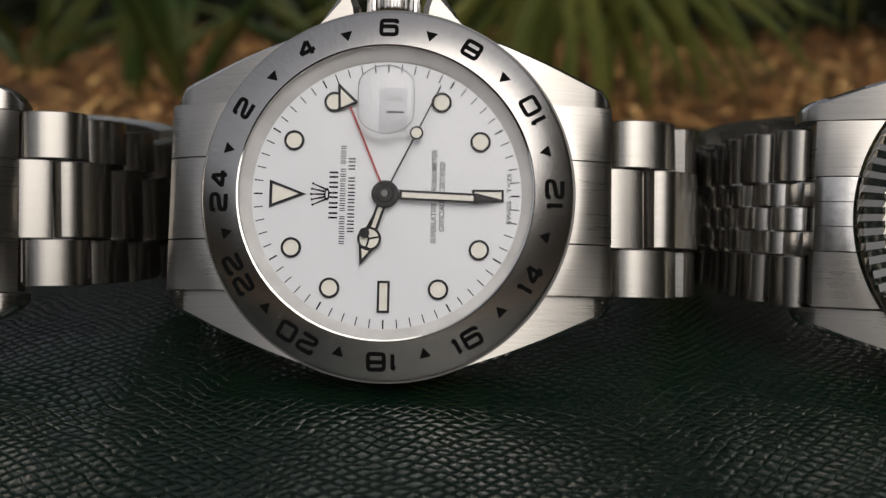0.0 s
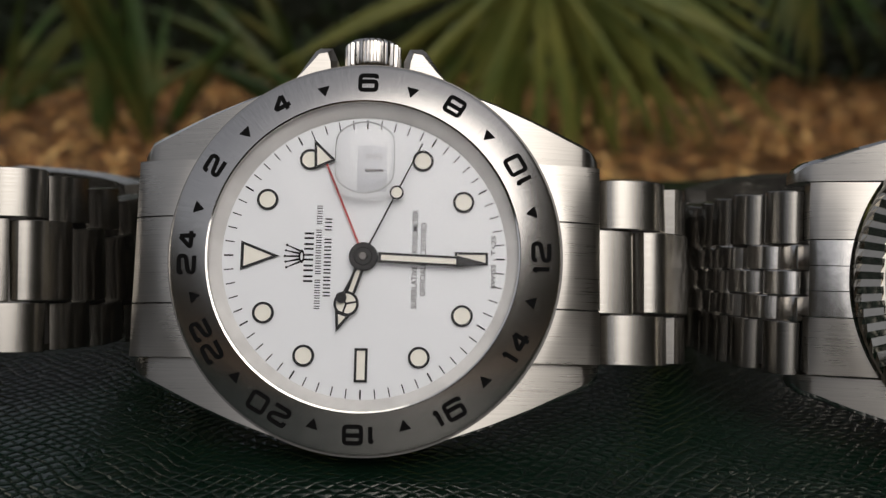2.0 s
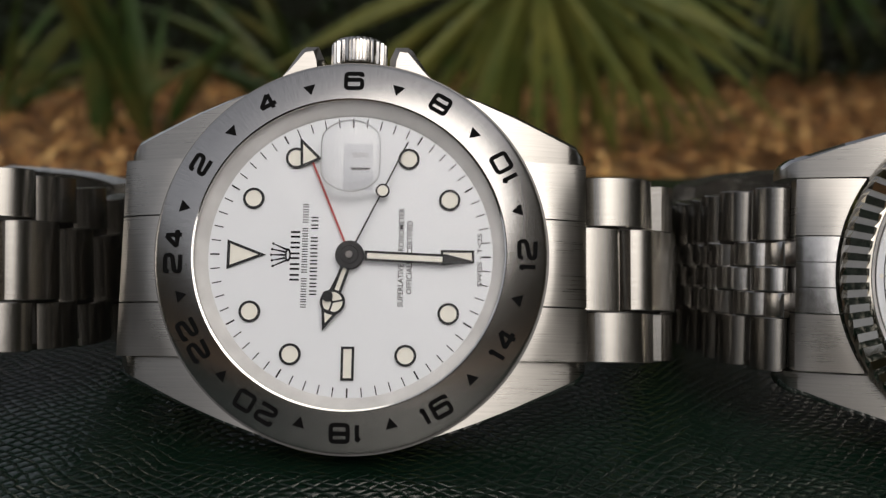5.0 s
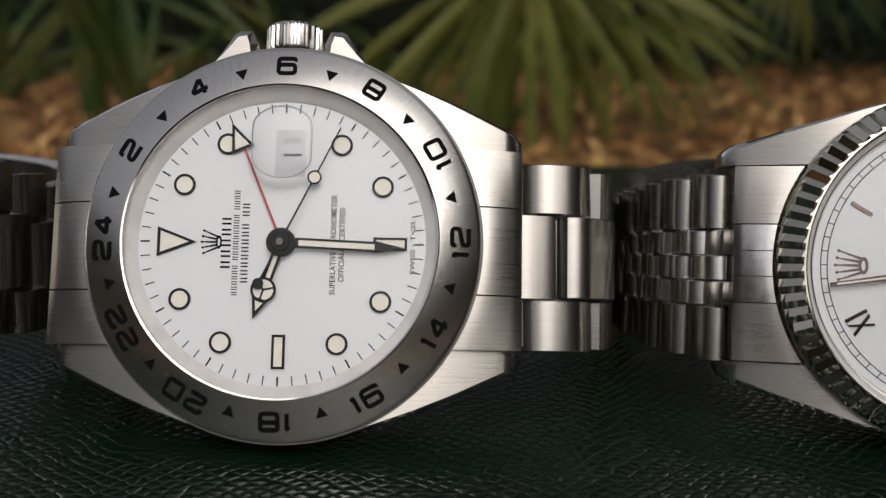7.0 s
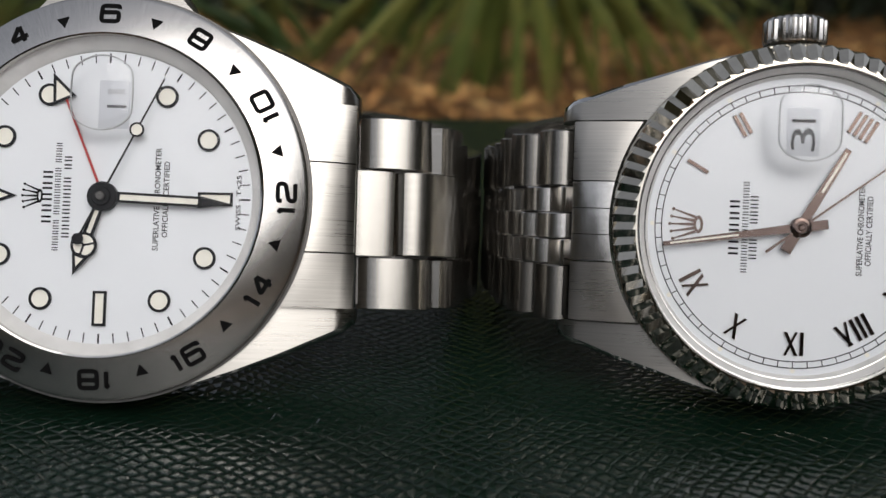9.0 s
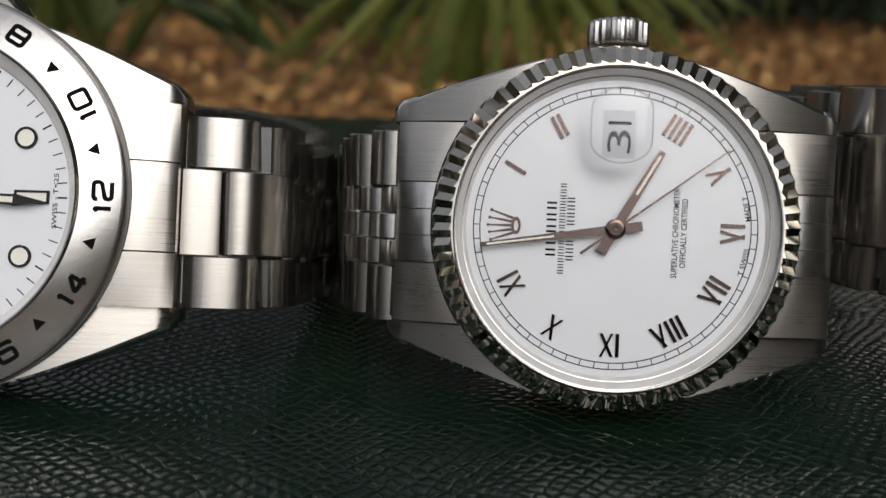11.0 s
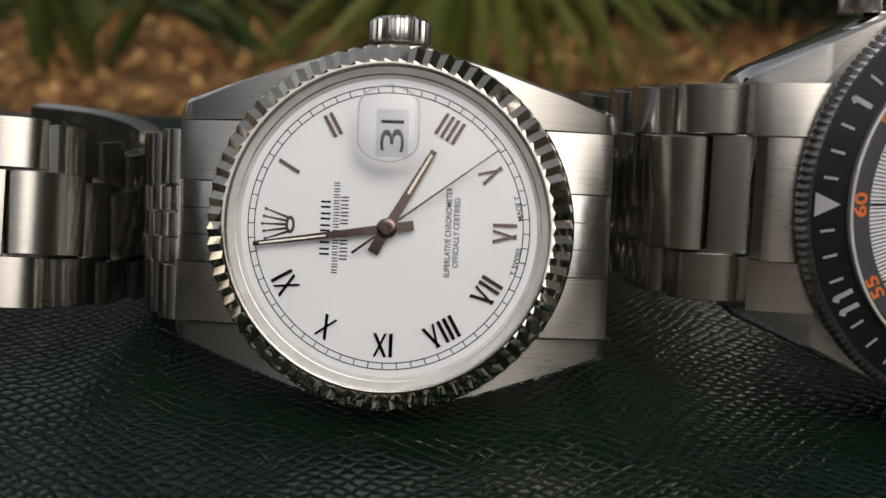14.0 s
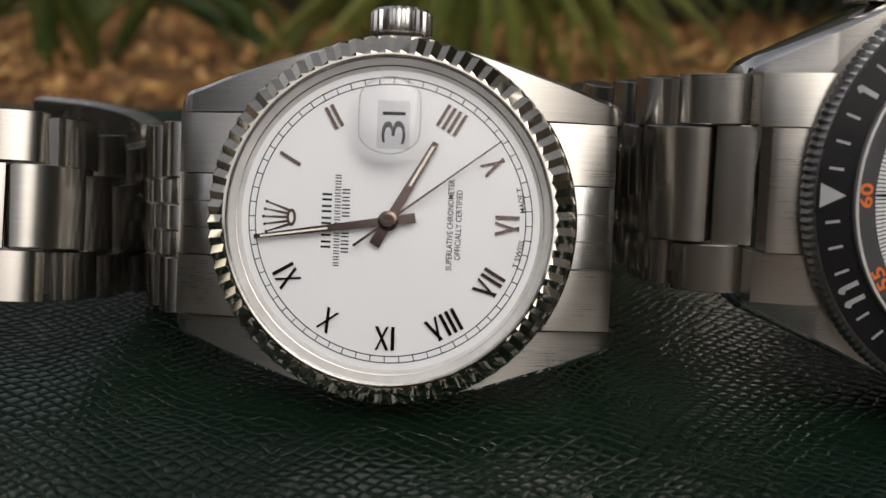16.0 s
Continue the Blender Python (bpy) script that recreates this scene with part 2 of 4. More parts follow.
def slab(points, z0, z1, bm=None, mat=0, inset=0.0):
    """A flat plate with the outline points (mm), from z0 to z1; inset bevels the upper edge."""
    bm = bm or bmesh.new()
    lo = [bm.verts.new((x * MM, y * MM, z0 * MM)) for x, y in points]
    hi = [bm.verts.new((x * MM, y * MM, (z1 - inset) * MM)) for x, y in points]
    k = len(points)
    made = [bm.faces.new(lo[::-1])]
    for i in range(k):
        j = (i + 1) % k
        made.append(bm.faces.new((lo[i], lo[j], hi[j], hi[i])))
    top = hi
    if inset:
        cx, cy = sum(p[0] for p in points) / k, sum(p[1] for p in points) / k
        top = []
        for x, y in points:
            d = math.hypot(x - cx, y - cy) or 1
            s = max(0.0, 1 - 1.3 * inset / d)
            top.append(bm.verts.new(((cx + (x - cx) * s) * MM, (cy + (y - cy) * s) * MM, z1 * MM)))
        for i in range(k):
            j = (i + 1) % k
            made.append(bm.faces.new((hi[i], hi[j], top[j], top[i])))
    made.append(bm.faces.new(top))
    for f in made:
        f.material_index = mat
    return bm


def turned(points, clock, r=0.0):
    """Points (mm, y outward) moved out by r and turned to a clock angle in degrees."""
    a = radians(clock)
    return [(x * math.cos(a) + (y + r) * math.sin(a), -x * math.sin(a) + (y + r) * math.cos(a)) for x, y in points]


def circle(x, y, r, k=32):
    return [(x + r * math.cos(2 * math.pi * i / k), y + r * math.sin(2 * math.pi * i / k)) for i in range(k)]


def box(x0, x1, y0, y1):
    return [(x0, y0), (x1, y0), (x1, y1), (x0, y1)]


def frame_slab(outer, inner, z0, z1, bm=None, mat=0):
    """A ring plate between two outlines of the same number of points."""
    bm = bm or bmesh.new()
    rings = [[bm.verts.new((x * MM, y * MM, z * MM)) for x, y in pts] for pts, z in ((outer, z0), (outer, z1), (inner, z1), (inner, z0))]
    k = len(outer)
    for a, b in zip(rings, rings[1:] + rings[:1]):
        for i in range(k):
            j = (i + 1) % k
            bm.faces.new((a[i], a[j], b[j], b[i])).material_index = mat
    return bm


GLYPHS = {}


def glyphs(text, width, height, thick=0.03, weight=0.012):
    """A bmesh of lettering in the built-in font, its box width x height mm, lying in xy about the origin."""
    if text not in GLYPHS:
        cu = bpy.data.curves.new("lettering", "FONT")
        cu.body, cu.extrude, cu.resolution_u, cu.offset = text, 0.01, 3, weight
        ob = new("lettering", cu)
        dg = bpy.context.evaluated_depsgraph_get()
        me = bpy.data.meshes.new_from_object(ob.evaluated_get(dg))
        GLYPHS[text] = me
        bpy.data.objects.remove(ob)
        bpy.data.curves.remove(cu)
    me = GLYPHS[text]
    bm = bmesh.new()
    bm.from_mesh(me)
    xs, ys = [v.co.x for v in bm.verts], [v.co.y for v in bm.verts]
    x0, x1, y0, y1 = min(xs), max(xs), min(ys), max(ys)
    for v in bm.verts:
        v.co = (((v.co.x - x0) / (x1 - x0) - 0.5) * width * MM, ((v.co.y - y0) / (y1 - y0) - 0.5) * height * MM, (thick if v.co.z > 0 else 0) * MM)
    return bm


def at_clock(r, z, clock, inward=False, tilt=0.0):
    """A pose at radius r (mm) and a clock angle, x along the circle, y outward (or inward), tilted down outward."""
    a = radians(clock)
    return Matrix.Translation((r * MM * math.sin(a), r * MM * math.cos(a), z * MM)) @ pose(0, 0, 0, 0, 0, -clock) @ pose(0, 0, 0, -tilt) @ pose(0, 0, 0, 0, 0, 180 if inward else 0)


def word_bars(words, width, height):
    """Plain upright bars in place of a name: two for each letter, with a gap between words."""
    bm = bmesh.new()
    step = width / (sum(words) + 0.7 * (len(words) - 1))
    x = -width / 2
    for count in words:
        for _ in range(count):
            for f0, f1 in ((0.12, 0.30), (0.56, 0.74)):
                slab(box(x + step * f0, x + step * f1, -height / 2, height / 2), 0, 0.03, bm)
            x += step
        x += step * 0.7
    return bm


def ribbon(points, width, z0, z1, bm, closed=False):
    """A stroke of even width along a line, its corners rounded."""
    pts, n = [], len(points)
    for i, p in enumerate(points):
        if not closed and i in (0, n - 1):
            pts.append(Vector(p))
            continue
        p, a, b = Vector(p), Vector(points[i - 1]), Vector(points[(i + 1) % n])
        ra, rb = min(0.32, (a - p).length * 0.45), min(0.32, (b - p).length * 0.45)
        a, b = p + (a - p).normalized() * ra, p + (b - p).normalized() * rb
        pts += [a * (1 - t) ** 2 + p * 2 * t * (1 - t) + b * t * t for t in (0, 0.33, 0.67, 1)]
    n, sides = len(pts), []
    for i, p in enumerate(pts):
        a = pts[i - 1] if closed or i else p
        b = pts[(i + 1) % n] if closed or i < n - 1 else p
        d = (b - a).normalized()
        q = Vector((-d.y, d.x)) * width / 2
        sides.append([bm.verts.new(((p.x + s * q.x) * MM, (p.y + s * q.y) * MM, z * MM)) for s, z in ((1, z0), (1, z1), (-1, z1), (-1, z0))])
    for i in range(n if closed else n - 1):
        u, v = sides[i], sides[(i + 1) % n]
        for k in range(3):
            bm.faces.new((u[k], v[k], v[k + 1], u[k + 1]))
    if not closed:
        bm.faces.new(sides[0])
        bm.faces.new(sides[-1][::-1])
    return bm


SQUARE_FIGURES = {
    "0": (1.0, [("o", [(0, 0), (1, 0), (1, 1), (0, 1)])]),
    "1": (0.34, [("", [(0, 0.74), (0.7, 1.0), (0.7, 0)])]),
    "2": (1.0, [("", [(0, 0.76), (0, 1), (1, 1), (1, 0.56), (0, 0.36), (0, 0), (1, 0)])]),
    "4": (1.0, [("", [(0.70, 1), (0, 0.27), (1.02, 0.27)]), ("", [(0.74, 1.0), (0.74, 0.0)])]),
    "6": (1.0, [("", [(1, 0.82), (1, 1), (0, 1), (0, 0), (1, 0), (1, 0.58), (0.08, 0.58)])]),
    "8": (1.0, [("o", [(0, 0), (1, 0), (1, 1), (0, 1)]), ("", [(0.1, 0.53), (0.9, 0.53)])]),
}


def square_figures(text, height, digit_w, stroke, gap):
    """Square-shouldered engraved figures about the origin."""
    bm = bmesh.new()
    widths = [SQUARE_FIGURES[c][0] * digit_w for c in text]
    x = -(sum(widths) + gap * (len(text) - 1)) / 2
    for c, wd in zip(text, widths):
        for k, (loop, pts) in enumerate(SQUARE_FIGURES[c][1]):
            line = [(x + stroke / 2 + px * (wd - stroke), -height / 2 + stroke / 2 + py * (height - stroke)) for px, py in pts]
            ribbon(line, stroke, 0, 0.03 + 0.004 * k, bm, loop == "o")
        x += wd + gap
    return bm


def watch_pose(c, lean, yaw, roll=0.0):
    """Watch axes: x to the crown (upward), y to twelve o'clock (leftward), z out of the dial."""
    le, ya, ro = radians(lean), radians(yaw), radians(roll)
    n = Vector((math.sin(ya) * math.cos(le), -math.cos(ya) * math.cos(le), math.sin(le)))
    r = Vector((math.cos(ya), math.sin(ya), 0))
    u = n.cross(r)
    x = -r * math.sin(ro) + u * math.cos(ro)
    y = -(r * math.cos(ro) + u * math.sin(ro))
    m = Matrix((x, y, n)).transposed().to_4x4()
    m.translation = Vector(c) * MM
    return m


# ---- watch parts ----
def case_mesh(stations, drop, body_r, top, base, inner=10.3, chamfer=0.5, collar=-0.3):
    """Lugs and flanks lofted along y, with a round body between."""
    bm = bmesh.new()
    tip = stations[-1][0]
    ys = [tip * k / 26 for k in range(-26, 27)]
    for side in (1, -1):
        rows = []
        for y in ys:
            a = abs(y)
            xo = float(np.interp(a, [s[0] for s in stations], [s[1] for s in stations]))
            f = max(0.0, (a - 8) / (tip - 8))
            zt = top - drop * f ** 1.6
            zb = base - 1.2 * f
            end = max(0.0, (a - tip + 1.2) / 1.2)
            zt -= 0.9 * end ** 2
            zb += 0.5 * end ** 2
            xo -= 0.5 * end ** 2
            ch = chamfer * (0.3 + 0.7 * f)
            rows.append([bm.verts.new((side * x * MM, y * MM, z * MM)) for x, z in
                         ((inner, zt), (xo - ch, zt), (xo, zt - ch), (xo + 0.1, (zt + zb) / 2), (xo - 0.5, zb), (inner, zb))])
        for p, q in zip(rows, rows[1:]):
            for i in range(6):
                j = (i + 1) % 6
                bm.faces.new((p[i], p[j], q[j], q[i])).material_index = 1 if i in (1, 2, 3) else 0
        bm.faces.new(rows[0])
        bm.faces.new(rows[-1][::-1])
    lathe([(0, top + collar), (body_r, top + collar), (body_r, base + 1.0), (body_r - 2, base - 1.5), (0, base - 1.5)], 80, bm, mat=1)
    return bm


def crown_mesh(r, x0, x1, z, teeth=26):
    """A fluted winding crown whose axis lies along x."""
    bm = bmesh.new()
    k = teeth * 4
    rings = []
    for x, s, fl in ((x0, 0.78, 0), (x0, 0.97, 1), (x0 + 0.25, 1.0, 1), (x1 - 0.45, 1.0, 1), (x1 - 0.3, 0.95, 0.6), (x1 - 0.1, 0.88, 0), (x1, 0.80, 0), (x1 + 0.12, 0.4, 0)):
        ring = []
        for i in range(k):
            g = 0.075 * fl if (i % 4) in (2, 3) else 0.0
            a = 2 * math.pi * i / k
            rr = r * (s - g)
            ring.append(bm.verts.new((x * MM, rr * math.cos(a) * MM, (z + rr * math.sin(a)) * MM)))
        rings.append(ring)
    for p, q in zip(rings, rings[1:]):
        for i in range(k):
            j = (i + 1) % k
            bm.faces.new((p[i], p[j], q[j], q[i]))
    bm.faces.new(rings[0][::-1])
    bm.faces.new(rings[-1])
    return bm


def end_link_mesh(bezel_r, y1, x0, x1, z_in, z_out, sign, power=1.2):
    """The fixed link between the lugs: its inner end follows the bezel, its outer end rolls over."""
    bm = bmesh.new()
    cols = []
    for i in range(9):
        x = x0 + (x1 - x0) * i / 8
        yi = math.sqrt(max(1, bezel_r ** 2 - x * x)) + 0.12
        col = []
        for k in range(10):
            f = k / 9
            y = yi + (y1 - yi) * f
            z = z_in + (z_out - z_in) * f ** power
            if k == 9:
                z -= 0.12
            col.append(bm.verts.new((x * MM, sign * y * MM, z * MM)))
        col.append(bm.verts.new((x * MM, sign * (y1 - 0.1) * MM, (z_out - 2.6) * MM)))
        cols.append(col)
    for p, q in zip(cols, cols[1:]):
        for i in range(len(p) - 1):
            bm.faces.new((p[i], p[i + 1], q[i + 1], q[i]))
    for c in (cols[0], cols[-1]):
        low = bm.verts.new((c[0].co.x, c[0].co.y, (z_out - 2.6) * MM))
        bm.faces.new([low] + c)
    return bm


def link_mesh(width, length, thick, crest, power=3.2):
    """One bracelet piece: x across, y along the strap, z outward; the outer face is arched along the strap."""
    bm = bmesh.new()
    prof = []
    k = 11
    for i in range(k + 1):
        f = math.sin((i / k - 0.5) * math.pi)
        prof.append((f * length / 2, thick / 2 - crest * abs(f) ** power))
    prof += [(length / 2, -thick / 2), (-length / 2, -thick / 2)]
    rings = []
    for x, s in ((-width / 2, 0.95), (-width / 2 + 0.1, 1.0), (width / 2 - 0.1, 1.0), (width / 2, 0.95)):
        rings.append([bm.verts.new((x * MM, y * s * MM, z * s * MM)) for y, z in prof])
    for p, q in zip(rings, rings[1:]):
        for i in range(len(p)):
            j = (i + 1) % len(p)
            bm.faces.new((p[i], p[j], q[j], q[i]))
    bm.faces.new(rings[0][::-1])
    bm.faces.new(rings[-1])
    return bm


def strap_line(wm, y0, y1, a_left, a_right, depth=56.0, z0=-5.5, half=10.0, lead=(0.0, 0.0), bend=16.0, sag=0.0):
    """Centre line of the closed bracelet, from the six o'clock end round the back to the twelve o'clock end, in the world, with its width axis."""
    c = wm.translation
    n, xax = wm.col[2].to_3d(), wm.col[0].to_3d()
    r = Vector((-n.y, n.x, 0)).normalized()
    if r.x < 0:
        r = -r
    back = Vector((-n.x, -n.y, 0)).normalized()
    B, sinl = depth / 2, n.z
    dc = depth / 2
    pts = []
    turn = radians(-14)
    plan = []
    for i in range(401):
        ph = turn + (math.pi - 2 * turn) * i / 400
        a = (a_right if math.cos(ph) > 0 else a_left) * math.cos(ph)
        plan.append((a, dc + (B - 1) * math.sin(ph)))

    def ease(ya, A, straight):
        """From the lugs out to the loop: first nearly level with the dial, then one smooth bend."""
        e = (A * math.cos(turn), dc + (B - 1) * math.sin(turn))
        tx, ty = -A * math.sin(turn), (B - 1) * math.cos(turn)
        q = math.hypot(tx, ty)
        u = (math.cos(radians(bend)), math.sin(radians(bend)))
        p = (ya + straight * u[0], -z0 + straight * u[1])
        far = math.hypot(e[0] - p[0], e[1] - p[1])
        g0, g1 = (0.24 * far, 0.45 * far) if straight else (0.0, 8.5)
        c0, c1 = (p[0] + u[0] * g0, p[1] + u[1] * g0), (e[0] - tx / q * g1, e[1] - ty / q * g1)
        line = [(ya + (p[0] - ya) * k / 20, -z0 + (p[1] + z0) * k / 20) for k in range(20)] if straight else []
        for f in (k / 60 for k in range(60)):
            w0, w1, w2, w3 = (1 - f) ** 3, 3 * f * (1 - f) ** 2, 3 * f * f * (1 - f), f ** 3
            line.append((w0 * p[0] + w1 * c0[0] + w2 * c1[0] + w3 * e[0], w0 * p[1] + w1 * c0[1] + w2 * c1[1] + w3 * e[1]))
        return line

    plan = ease(y0, a_right, lead[1]) + plan + [(-a, d) for a, d in ease(y1, a_left, lead[0])[::-1]]
    for a, d in plan:
        h = c.z / MM - d * sinl / max(0.3, math.sqrt(1 - sinl ** 2)) * 0.93
        t = min(1.0, max(0.0, (d - 5) / 24))
        up = (xax.lerp(Vector((0, 0, 1)), t)).normalized()
        low = half * up.z + 0.4
        h = low + 0.5 * ((h - low) + math.sqrt((h - low) ** 2 + 4.0))
        pos = Vector((c.x, c.y, 0)) + r * a * MM + back * d * MM
        pos.z = (h - sag * min(1.0, max(0.0, 1.6 - d / 30))) * MM
        pts.append((pos, up))
    return pts


def along(pts):
    s = [0.0]
    for (p, _), (q, _) in zip(pts, pts[1:]):
        s.append(s[-1] + (q - p).length)
    return s


def on_line(pts, s, d):
    i = min(max(int(np.searchsorted(s, d)) - 1, 0), len(pts) - 2)
    f = (d - s[i]) / max(1e-9, s[i + 1] - s[i])
    pos = pts[i][0].lerp(pts[i + 1][0], f)
    up = pts[i][1].lerp(pts[i + 1][1], f).normalized()
    t = (pts[i + 1][0] - pts[i][0]).normalized()
    out = t.cross(up).normalized()
    t = up.cross(out).normalized()
    m = Matrix((up, t, out)).transposed().to_4x4()
    m.translation = pos
    return m


def bracelet(watch, wm, pts, rows, pitch, clasp_width, label, core_w, clasp_at=0.5):
    """rows: (name, x offset, width, stagger, material, thickness, crest). Links are pieces of the bracelet."""
    inv = wm.inverted()
    s = along(pts)
    total = s[-1]
    bm = bmesh.new()
    prev = None
    for k in range(61):
        m = inv @ on_line(pts, s, total * k / 60)
        slim = core_w / 2 * (1 - 0.26 * min(1.0, min(k, 60 - k) / 24))
        ring = [bm.verts.new(m @ Vector((x * MM, 0, z * MM))) for x, z in ((-slim, -0.5), (slim, -0.5), (slim, 0.25), (-slim, 0.25))]
        if prev:
            for i in range(4):
                j = (i + 1) % 4
                bm.faces.new((prev[i], prev[j], ring[j], ring[i]))
        prev = ring
    core = part("bracelet", bm, DARK_PIN, watch, label)
    count = int(total / (pitch * MM))
    step = total / count
    mid = total * clasp_at
    for name, x, w, stag, mat, thick, crest in rows:
        data = None
        for k in range(count + (1 if stag else 0)):
            d = step * (k + (0.0 if stag else 0.5))
            if abs(d - mid) < 13 * MM:
                continue
            if stag and k in (0, count):
                d = step * 0.22 if k == 0 else total - step * 0.22
                part(name, link_mesh(w, step / MM * 0.5, thick * 0.8, 0.15), mat, core, smooth=30, m=inv @ on_line(pts, s, d) @ Matrix.Translation((x * MM, 0, -0.25 * MM)))
                continue
            slim = 1 - 0.26 * min(d, total - d) / (0.4 * total) if min(d, total - d) < 0.4 * total else 0.74
            m = inv @ on_line(pts, s, d) @ Matrix.Diagonal((slim, 1, 1, 1)) @ Matrix.Translation((x * MM, 0, 0))
            if data is None:
                ob = part(name, link_mesh(w, step / MM * 0.985, thick, crest), mat, core, smooth=30)
                data = ob.data
            else:
                ob = new(name, data)
                ob.parent = core
            ob.matrix_basis = m
    # folding clasp at the back of the loop
    bm = bmesh.new()
    prev = None
    for k in range(13):
        m = inv @ on_line(pts, s, mid + (k - 6) * 2.3 * MM)
        w = clasp_width / 2 * 0.95
        ring = [bm.verts.new(m @ Vector((a * MM, 0, b * MM))) for a, b in ((-w, -1.6), (w, -1.6), (w, 1.2), (w - 0.5, 1.6), (-w + 0.5, 1.6), (-w, 1.2))]
        if prev:
            for i in range(6):
                j = (i + 1) % 6
                bm.faces.new((prev[i], prev[j], ring[j], ring[i]))
        else:
            bm.faces.new(ring[::-1])
        prev = ring
    bm.faces.new(prev)
    part("clasp", bm, BRUSHED_LONG, core, "brushed steel folding clasp", smooth=30)
    return core


def oyster_rows(w=20.0, outer=0.27):
    o = w * outer
    c = w - 2 * o - 0.3
    return [("link", w / 2 - o / 2, o, False, DARKENED_LINK, 3.1, 1.3), ("link", -w / 2 + o / 2, o, False, DARKENED_LINK, 3.1, 1.3), ("link", 0, c, True, DARKENED_LINK, 3.2, 1.3)]


def jubilee_rows(w=20.0):
    o, c = w * 0.29, w * 0.133
    return [("link", w / 2 - o / 2, o, False, DARKENED_LINK, 2.8, 1.3), ("link", -w / 2 + o / 2, o, False, DARKENED_LINK, 2.8, 1.3),
            ("link", c + 0.1, c, True, CROWN_STEEL, 2.7, 1.15), ("link", -c - 0.1, c, True, CROWN_STEEL, 2.7, 1.15), ("link", 0, c, False, CROWN_STEEL, 2.7, 1.15)]


CASE_40 = [(0, 19.6), (5, 19.2), (9, 18.1), (13, 16.8), (17, 15.3), (21, 13.6), (24.3, 12.2)]
CASE_42 = [(0, 21.0), (5, 20.0), (9, 18.6), (13, 16.8), (17, 14.9), (20.5, 13.3), (23.0, 12.2)]
CASE_36 = [(0, 17.6), (5, 17.1), (9, 16.1), (13, 14.9), (17, 13.8), (20, 12.8), (22.5, 12.2)]


def end_links(watch, bezel_r, y1, z_in, z_out, splits):
    """Both fixed end links, each split across its width; splits: (x0, x1, material)."""
    for sign in (1, -1):
        for x0, x1, mat in splits:
            part("end_link", end_link_mesh(bezel_r, y1, x0, x1, z_in, z_out, sign, 1.7 if mat is CROWN_STEEL else 1.4), mat, watch, smooth=40)


def crown_logo(parent, y, w, h, mat, z):
    """A plain five-pointed coronet shape."""
    bm = bmesh.new()
    pts = [(-w * 0.28, -h / 2), (w * 0.28, -h / 2)]
    for i in range(5):
        f = 1 - i / 2
        tip = (w * 0.5 * f, h * (0.5 - 0.10 * abs(f)))
        base = w * 0.24 * f
        slab([(base - w * 0.05, -h * 0.3), (base + w * 0.05, -h * 0.3), (tip[0] + w * 0.022, tip[1]), (tip[0] - w * 0.022, tip[1])], 0, 0.05 + 0.004 * i, bm)
        slab(circle(*tip, w * 0.055, 10), 0, 0.07, bm)
    outer, inner = [(w * 0.3 * math.cos(a), -h * 0.38 + h * 0.15 * math.sin(a)) for a in np.linspace(0, 2 * math.pi, 20, endpoint=False)], [(w * 0.18 * math.cos(a), -h * 0.38 + h * 0.07 * math.sin(a)) for a in np.linspace(0, 2 * math.pi, 20, endpoint=False)]
    frame_slab(outer, inner, 0, 0.08, bm)
    return part("coronet_mark", bm, mat, parent, m=Matrix.Translation((0, y * MM, z * MM)))


def lens_point(hx, hy, a):
    """A round outline with two straight sides."""
    x, y = hx * math.cos(a), hx * math.sin(a)
    return x, math.copysign((abs(y) ** -14 + hy ** -14) ** (-1 / 14), y) if abs(y) > 0.01 else y


def lens_edge(x0, x1, w, z, rise):
    """The ground rim of the magnifier."""
    cx, hx, hy = (x0 + x1) / 2, (x1 - x0) / 2, w / 2
    ring = lambda k: [(cx + k * x, k * y) for x, y in (lens_point(hx, hy, 2 * math.pi * i / 64) for i in range(64))]
    return frame_slab(ring(1.012), ring(0.988), z, z + 0.42 * rise)


def lens_mesh(x0, x1, w, z, rise):
    """A round-cornered magnifier, domed on top, over the date."""
    bm = bmesh.new()
    cx, hx, hy = (x0 + x1) / 2, (x1 - x0) / 2, w / 2
    k = 64
    rings = []
    for s, zz in ((1.0, 0.0), (0.985, 0.45 * rise), (0.93, 0.62 * rise), (0.75, 0.80 * rise), (0.5, 0.92 * rise), (0.25, 0.98 * rise)):
        ring = []
        for i in range(k):
            a = 2 * math.pi * i / k
            x, y = lens_point(hx, hy, a)
            ring.append(bm.verts.new(((cx + s * x) * MM, s * y * MM, (z + zz) * MM)))
        rings.append(ring)
    for p, q in zip(rings, rings[1:]):
        for i in range(k):
            j = (i + 1) % k
            bm.faces.new((p[i], p[j], q[j], q[i]))
    bm.faces.new(rings[-1])
    return bm


